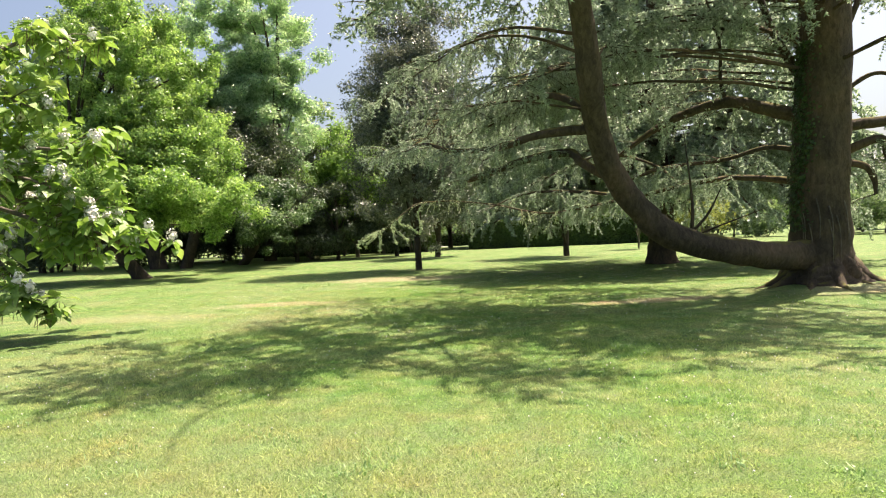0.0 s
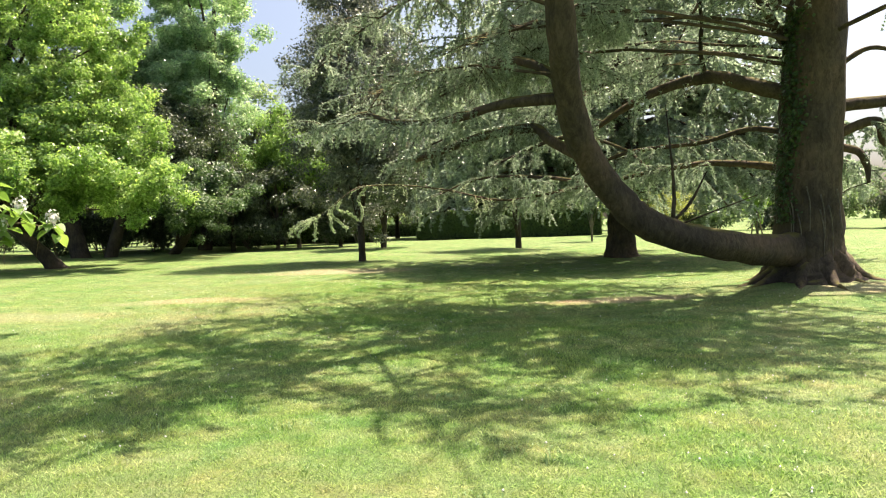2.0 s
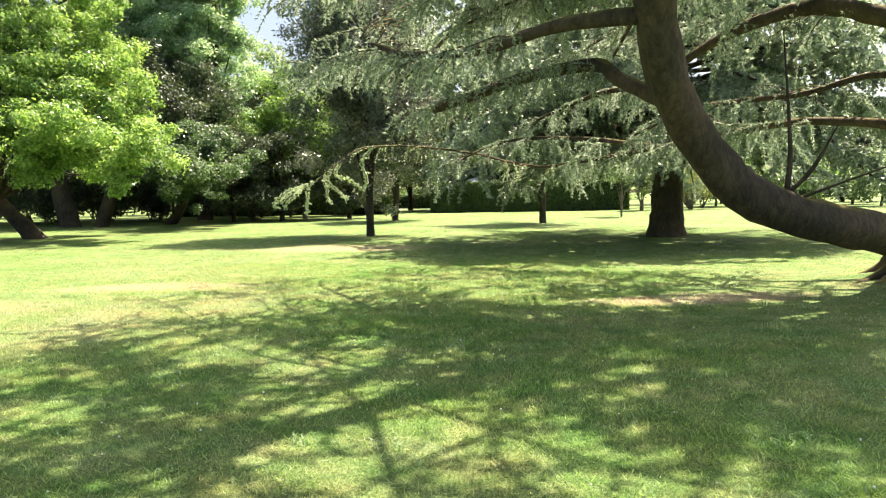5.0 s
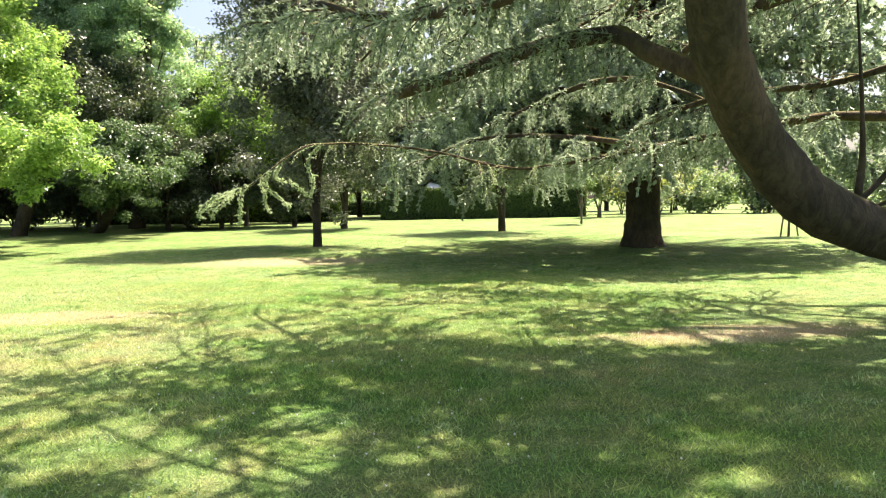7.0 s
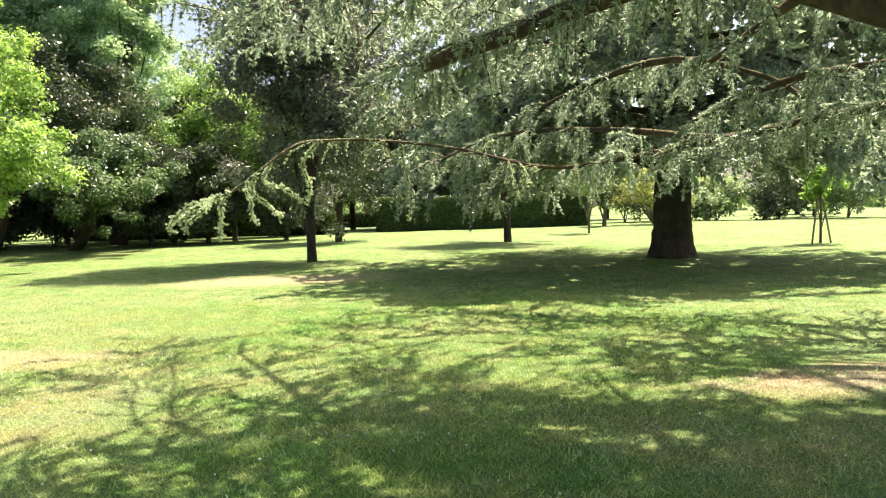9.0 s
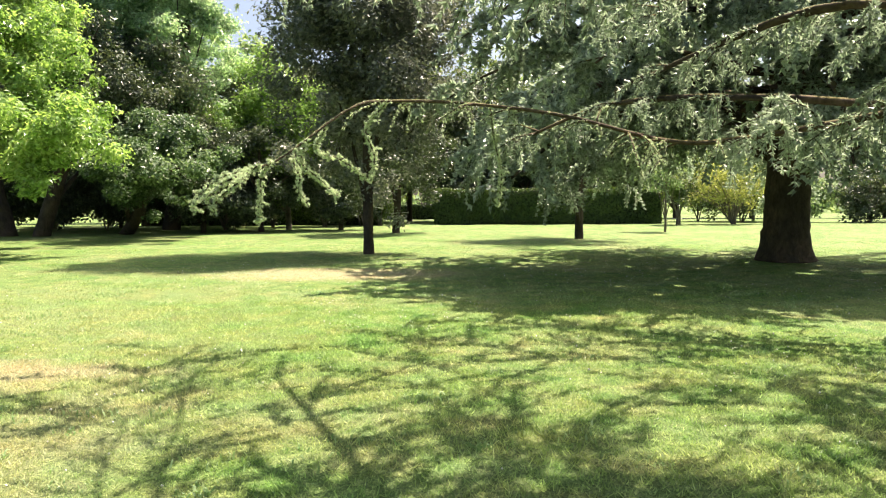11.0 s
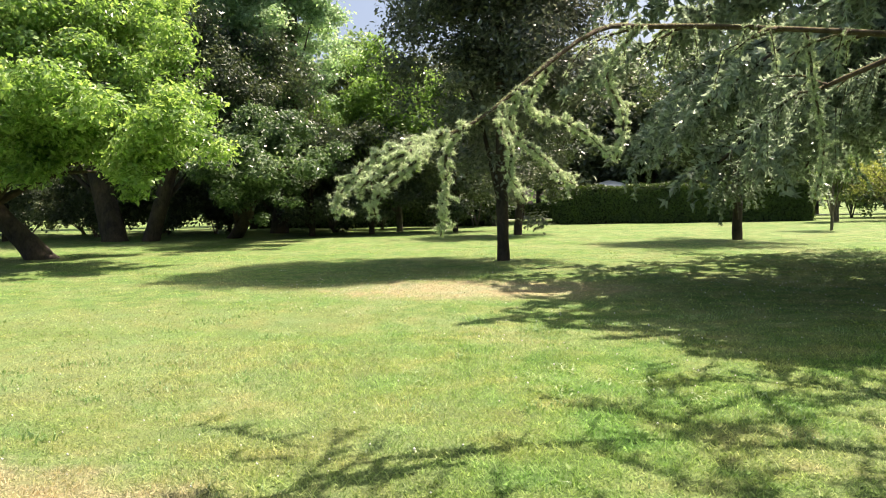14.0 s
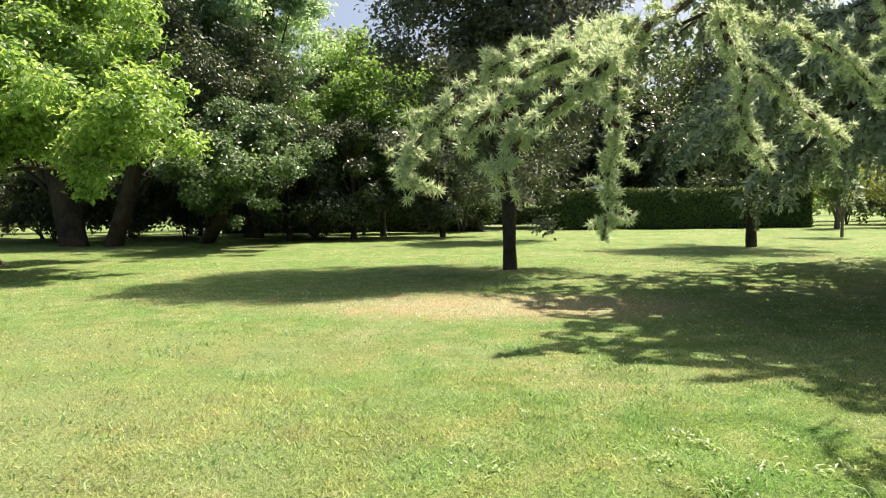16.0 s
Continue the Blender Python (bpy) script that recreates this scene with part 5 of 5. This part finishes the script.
# ---- the tree with large leaves ----
def heart_leaf(name, bend, fold):
    """A broad heart-shaped leaf, folded along the midrib and drooping to its tip; 1 long, stalk at the origin, along +y."""
    half = [(0.0, 0.02), (0.16, -0.06), (0.34, 0.02), (0.42, 0.22), (0.38, 0.46), (0.25, 0.70), (0.11, 0.88)]
    mid = [(0.0, y) for _, y in half]
    verts = []
    for side in (-1, 1):
        for x, y in half[1:]:
            verts.append((side * x, y, fold * x - bend * y * y))
    rib = [(0, 0, 0)] + [(0, y, -bend * y * y) for _, y in half[2:]] + [(0, 1.0, -bend)]
    n = len(half) - 1
    base = 2 * n
    verts += rib
    faces = []
    for s in (0, 1):
        o = s * n
        for k in range(n - 1):
            a, b = o + k, o + k + 1
            c, d = base + k, base + min(k + 1, n)
            faces += [(a, b, d), (a, d, c)] if s else [(a, d, b), (a, c, d)]
        faces.append((o + n - 1, base + n, base + n - 1) if s else (o + n - 1, base + n - 1, base + n))
    return quick_mesh(name, np.array(verts), np.array(faces), False)


def build_catalpa():
    r_ = np.random.default_rng(61)
    ox, oy = -12.6, 15.2
    oz = gz(ox, oy)
    off = np.array([ox, oy, oz])
    root = empty("large_leaved_tree", ox, oy, oz)
    trunk = smooth_line([(0, 0, -0.05, 0.34), (0.02, 0, 0.5, 0.25), (0.1, 0.05, 1.8, 0.22), (0.3, 0, 4, 0.17), (0.5, 0, 7.5, 0.05)], 18)
    part("trunk", tube_mesh("trunk", [trunk], 12, 0.07, 3), GREY_BARK, root)
    boughs = [
        [(0.2, 0, 2.6), (2.0, 0.3, 4.0), (3.9, 0.4, 4.0), (5.2, 0.1, 3.7)],
        [(0.1, 0, 2.0), (1.8, -0.2, 3.3), (3.6, 0.0, 2.8), (4.8, 0.2, 2.2), (5.5, 0.3, 1.8)],
        [(0.1, 0, 1.8), (1.5, -0.6, 2.8), (3.0, -0.8, 2.0), (3.9, -0.9, 1.1), (4.1, -0.9, 0.75)],
        [(0.1, 0, 2.2), (1.6, 0.2, 3.0), (3.2, 0.4, 2.6), (4.3, 0.3, 2.0), (4.6, 0.3, 1.7)],
        [(0.2, 0, 2.8), (1.8, -0.2, 3.6), (3.4, -0.3, 3.4), (4.4, -0.3, 3.1)],
        [(0.3, 0, 3.6), (2.0, 0.4, 5.6), (3.6, 0.4, 6.4), (4.9, 0.2, 6.2)],
        [(0.2, 0, 2.4), (1.7, 0.8, 3.8), (3.4, 1.0, 2.9), (4.7, 0.8, 2.4)],
        [(0.3, 0, 3.2), (1.8, -0.6, 4.8), (3.2, -0.6, 5.0), (4.2, -0.4, 4.7)],
    ]
    ends = []
    for k, b in enumerate(boughs):
        l = smooth_line([(*p, 0.07 * (1 - 0.8 * i / (len(b) - 1)) + 0.008) for i, p in enumerate(b)], 16)
        part("branch", tube_mesh("branch", [l], 7, 0.08, 20 + k), GREY_BARK, root)
        for q in range(16):
            u = r_.uniform(0.45, 1.0) if q else 1.0
            p = l[int(u * 15), :3]
            e = p + r_.normal(0, [0.42, 0.5, 0.2]) + np.array([0.15, 0, 0.12])
            if q == 0:
                e = p + np.array([0.12, 0, -0.02])
            tw = smooth_line([(*p, 0.014), (*(p * 0.5 + e * 0.5 + np.array([0, 0, 0.08])), 0.01), (*e, 0.006)], 6)
            part("twig", tube_mesh("twig", [tw], 5, 0.05, 70 + k), GREY_BARK, root)
            ends.append(e)
    kinds = [heart_leaf("leaf", 0.25, 0.25), heart_leaf("leaf", 0.45, 0.15), heart_leaf("leaf", 0.12, 0.35)]
    for me in kinds:
        me.materials.append(CATALPA)
    count, rest = 0, []
    for e in ends:
        turn = r_.uniform(0, 360)
        for q in range(r_.integers(10, 16)):
            a = turn + q * 137
            tilt = r_.uniform(-45, 10)
            L = r_.uniform(0.2, 0.34)
            p = e + np.array([0, 0, -0.05 * q * 0.5 + 0.08]) + r_.normal(0, 0.06, 3)
            m = Matrix.Translation(p) @ Euler((0, 0, radians(a))).to_matrix().to_4x4() @ Matrix.Translation((0, 0.07, 0)) @ Euler((radians(tilt), radians(r_.uniform(-25, 25)), 0)).to_matrix().to_4x4() @ Matrix.Scale(L, 4)
            me = kinds[r_.integers(3)]
            if count < 300:
                ob = part("leaf", me, CATALPA, root)
                ob.matrix_local = m
                count += 1
            else:
                co = np.array([m @ v.co for v in me.vertices])
                rest.append((co, np.array([list(p.vertices) for p in me.polygons])))
    # leaves of the outer crown, out past the boughs
    V, F, b = [], [], 0
    for co, fa in rest:
        V.append(co)
        F.append(fa + b)
        b += len(co)
    if V:
        tagged(part("foliage", quick_mesh("foliage", np.vstack(V), np.vstack(F)), CATALPA, root), kind="stuff")
    c = r_.normal(0, 1, (46, 3))
    c /= np.linalg.norm(c, axis=1)[:, None]
    c = c * r_.uniform(0.4, 1, (46, 1)) * np.array([3.2, 3.6, 2.6]) + np.array([0.7, 0.3, 5.4])
    P, N, S = clump_leaves(c, np.full(46, 0.8), np.full(46, 60), 0.27, r_)
    v, f = leaves_arrays(P, N, S, r_, 0.8)
    tagged(part("foliage", quick_mesh("foliage", v, f), CATALPA, root), kind="stuff")
    # flower heads and hanging pods
    picks = [ends[i] for i in r_.permutation(len(ends))]
    for k, e in enumerate(picks[:64]):
        n = 70
        d = r_.normal(0, 1, (n, 3))
        d /= np.linalg.norm(d, axis=1)[:, None]
        pos = d * r_.uniform(0.4, 1, (n, 1)) * np.array([0.13, 0.13, 0.18])
        v, f = leaves_arrays(pos, d + r_.normal(0, 0.3, (n, 3)), np.full(n, 0.07), r_, 0.9)
        ob = tagged(part("flower_head", quick_mesh("flower_head", v, f), PETAL, root, "white flower cluster"), kind="stuff")
        ob.location = e + np.array([0.05, -0.05, 0.16])
    pods = [tube_mesh("pod", [smooth_line([(0, 0, 0, 0.004), (0.01, 0, -0.1, 0.006), (0.03 * s, 0.02, -0.25, 0.006), (0.05 * s, 0.0, -0.38, 0.002)], 7)], 5, 0.0, 1) for s in (-1, 0, 1)]
    for me in pods:
        me.materials.append(POD)
    for k in range(300):
        e = ends[r_.integers(len(ends))]
        ob = part("pod", pods[k % 3], POD, root)
        ob.location = e + r_.normal(0, [0.16, 0.16, 0.05]) - np.array([0, 0, 0.08])
        ob.scale = (1, 1, r_.uniform(0.6, 1.1))
        ob.rotation_euler = (0, 0, r_.uniform(0, 6))
    tagged(root, "flowering tree with large heart-shaped leaves and hanging brown pods", "tree")


build_catalpa()


# ---- beyond the hedge ----
def parasol(x, y):
    z = gz(x, y)
    root = empty("parasol", x, y, z)
    n = 8
    ang = np.linspace(0, 2 * np.pi, n, endpoint=False)
    ring = np.column_stack([1.5 * np.cos(ang), 1.5 * np.sin(ang), np.full(n, 2.45)])
    ring2 = np.column_stack([0.8 * np.cos(ang), 0.8 * np.sin(ang), np.full(n, 2.8)])
    hem = ring - np.array([0, 0, 0.16])
    v = np.vstack([ring, ring2, [[0, 0, 2.98]], hem])
    f = []
    for k in range(n):
        k2 = (k + 1) % n
        f += [(k, k2, n + k2), (k, n + k2, n + k), (n + k, n + k2, 2 * n), (k2, k, 2 * n + 1 + k), (k2, 2 * n + 1 + k, 2 * n + 1 + k2)]
    part("canopy", quick_mesh("canopy", v, np.array(f)), CANVAS, root, "white canvas canopy")
    part("pole", tube_mesh("pole", [np.array([(0, 0, 0.0, 0.03), (0, 0, 1.5, 0.03), (0, 0, 3.05, 0.02)])], 8, 0, 1), STAKE, root)
    part("foot", tube_mesh("foot", [np.array([(0, 0, 0.0, 0.32), (0, 0, 0.07, 0.3), (0, 0, 0.1, 0.06)])], 12, 0, 1), GRAVEL, root)
    tagged(root, "white garden parasol beyond the hedge", "parasol")


parasol(5.06, 70.5)
pv, pf = [], []
for k, x in enumerate(np.arange(-30, 31, 2.0)):
    for dy in (-0.9, 0.9):
        y = 87 + dy + 0.4 * math.sin(x * 0.2)
        pv.append((x, y, gz(x, y) + 0.02))
    if k:
        pf.append((2 * k - 2, 2 * k, 2 * k + 1, 2 * k - 1))
tagged(part("path", quick_mesh("path", np.array(pv), np.array(pf)), GRAVEL), "pale gravel path beyond the hedge", "path", kind="structure")


# ---- small growth in the lawn ----
def weed(x, y, size, seed):
    """A flat rosette of broad leaves."""
    r_ = np.random.default_rng(seed)
    z = gz(x, y)
    root = empty("weed", x, y, z)
    prof = [(0.02, 0.0, 0.01), (0.12, 0.3, 0.16), (0.17, 0.6, 0.22), (0.1, 0.88, 0.2), (0.0, 1.0, 0.16)]
    v = [(0, 0, 0)]
    for w, yy, zz in prof:
        v += [(-w, yy, zz + w * 0.35), (0, yy, zz), (w, yy, zz + w * 0.35)]
    f = []
    for k in range(len(prof) - 1):
        a = 1 + 3 * k
        f += [(a, a + 1, a + 4, a + 3), (a + 1, a + 2, a + 5, a + 4)]
    me = quick_mesh("leaf", np.array(v), np.array(f), True)
    for q in range(r_.integers(16, 30)):
        ob = part("leaf", me, GREEN_WEED, root)
        ob.rotation_euler = (radians(r_.uniform(-8, 24)), 0, radians(r_.uniform(0, 360)))
        ob.location = (size * r_.normal(0, 0.6), size * r_.normal(0, 0.6), 0)
        ob.scale = (size * r_.uniform(0.2, 0.45), size * r_.uniform(0.25, 0.6), size * r_.uniform(0.3, 0.9))
    tagged(root, "flat rosette of broad pale green weed leaves in the lawn", "weed", "weeds in the lawn")


TUFT = leaf_mat("tuft_blades", [(0.0, (0.13, 0.25, 0.08)), (0.5, (0.28, 0.42, 0.2)), (1.0, (0.52, 0.6, 0.4))], 0.45, 0.4, 0.5, (1.1, 1.1, 0.7))
GREEN_WEED = leaf_mat("weed_leaves", [(0.0, (0.18, 0.28, 0.1)), (0.5, (0.29, 0.4, 0.18)), (1.0, (0.42, 0.52, 0.29))], 0.3, 0.4, 0.5)
WEEDS = [(-1.46, 24.62, 0.16), (-1.55, 23.77, 0.15), (-1.16, 24.17, 0.13), (-1.76, 24.25, 0.12), (-0.79, 24.08, 0.14), (-2.74, 24.15, 0.12), (-2.96, 24.54, 0.12), (-3.6, 24.66, 0.1), (-4.42, 25.23, 0.1), (-0.85, 24.81, 0.1), (1.5, 9.69, 0.16), (3.15, 8.96, 0.14), (-1.22, 9.82, 0.1), (2.32, 6.64, 0.12), (-0.46, 23.47, 0.13)]
for k, (x, y, sz) in enumerate(WEEDS):
    weed(x, y, sz, 500 + k)


def grass():
    """Standing blades of the mown lawn."""
    r_ = np.random.default_rng(100)
    for n, x0, x1, y0, y1, h, w, fade in ((430000, -6.5, 5, 2.6, 27.5, 0.033, 0.0105, 2.5), (180000, -13, 12, 2.0, 30.0, 0.022, 0.014, 5.0), (140000, -24, 24, 20.0, 50.0, 0.024, 0.026, 12.0)):
        x, y = r_.uniform(x0, x1, n), r_.uniform(y0, y1, n)
        edge = np.minimum.reduce([(x - x0) / fade, (x1 - x) / fade, (y - y0 + 4) / 6, (y1 - y) / fade])
        keep = r_.uniform(0, 1, n) < np.clip(edge, 0, 1)
        x, y = x[keep], y[keep]
        n = len(x)
        thick = np.sin(x * 0.9 + 1.3 * np.sin(y * 0.7)) * np.sin(y * 1.1 + np.sin(x * 1.7))
        p = np.column_stack([x, y, ground_z(x, y) - 0.004])
        a = r_.uniform(0, 6.283, n)
        hh = h * r_.uniform(0.5, 1.4, n) * (1 + 0.3 * thick)
        ww = w * r_.uniform(0.6, 1.3, n)
        side = np.column_stack([np.cos(a), np.sin(a), np.zeros(n)]) * ww[:, None] * 0.5
        lean = r_.normal(0, 0.75, (n, 2)) * hh[:, None]
        tip = p + np.column_stack([lean, hh])
        v = np.stack([p - side, p + side, tip], 1).reshape(-1, 3)
        tagged(part("grass", quick_mesh("grass", v, np.arange(3 * n).reshape(n, 3)), BLADE), "short mown grass blades, green and straw-coloured", "grass", kind="stuff")
    # longer tufts that the mower left, pale and bluish
    k = 420
    cx, cy = r_.uniform(-7, 6, k), r_.uniform(4, 29, k)
    m = r_.integers(14, 46, k)
    i = np.repeat(np.arange(k), m)
    n = len(i)
    sp = r_.uniform(0.04, 0.15, k)[i]
    x, y = cx[i] + r_.normal(0, 1, n) * sp * 1.4, cy[i] + r_.normal(0, 1, n) * sp
    p = np.column_stack([x, y, ground_z(x, y) - 0.004])
    a = r_.uniform(0, 6.283, n)
    hh = r_.uniform(0.02, 0.055, n) * r_.uniform(0.7, 1.4, k)[i]
    side = np.column_stack([np.cos(a), np.sin(a), np.zeros(n)]) * r_.uniform(0.004, 0.009, n)[:, None]
    mid = p + np.column_stack([r_.normal(0, 0.3, (n, 2)) * hh[:, None], hh * 0.7])
    tip = mid + np.column_stack([r_.normal(0, 0.6, (n, 2)) * hh[:, None], hh * 0.25])
    v = np.stack([p - side, p + side, mid + side * 0.8, tip, mid - side * 0.8], 1).reshape(-1, 3)
    f = (np.array([(0, 1, 2), (0, 2, 4), (4, 2, 3)])[None] + 5 * np.arange(n)[:, None, None]).reshape(-1, 3)
    tagged(part("grass_tufts", quick_mesh("grass_tufts", v, f), TUFT), "pale longer grass tufts standing in the lawn", "grass", kind="stuff")
    # clover heads
    n = 3400
    x, y = r_.uniform(-8, 9, n), r_.uniform(3, 36, n)
    keep = np.sin(x * 0.8 + 2) * np.sin(y * 0.55) + r_.normal(0, 0.5, n) > 0.1
    x, y = x[keep], y[keep]
    n = len(x)
    rad = r_.uniform(0.005, 0.012, n)[:, None]
    c = np.column_stack([x, y, ground_z(x, y) + r_.uniform(0.015, 0.04, n)])
    o = np.array([(1, 0, 0), (0, 1, 0), (-1, 0, 0), (0, -1, 0), (0, 0, 1), (0, 0, -1)], float)
    v = (c[:, None] + rad[:, None] * o[None]).reshape(-1, 3)
    t = np.array([(0, 1, 4), (1, 2, 4), (2, 3, 4), (3, 0, 4), (1, 0, 5), (2, 1, 5), (3, 2, 5), (0, 3, 5)])
    f = (t[None] + 6 * np.arange(n)[:, None, None]).reshape(-1, 3)
    tagged(part("clover_flowers", quick_mesh("clover_flowers", v, f, True), PETAL), "small white clover heads in the grass", "flowers", kind="stuff")


grass()
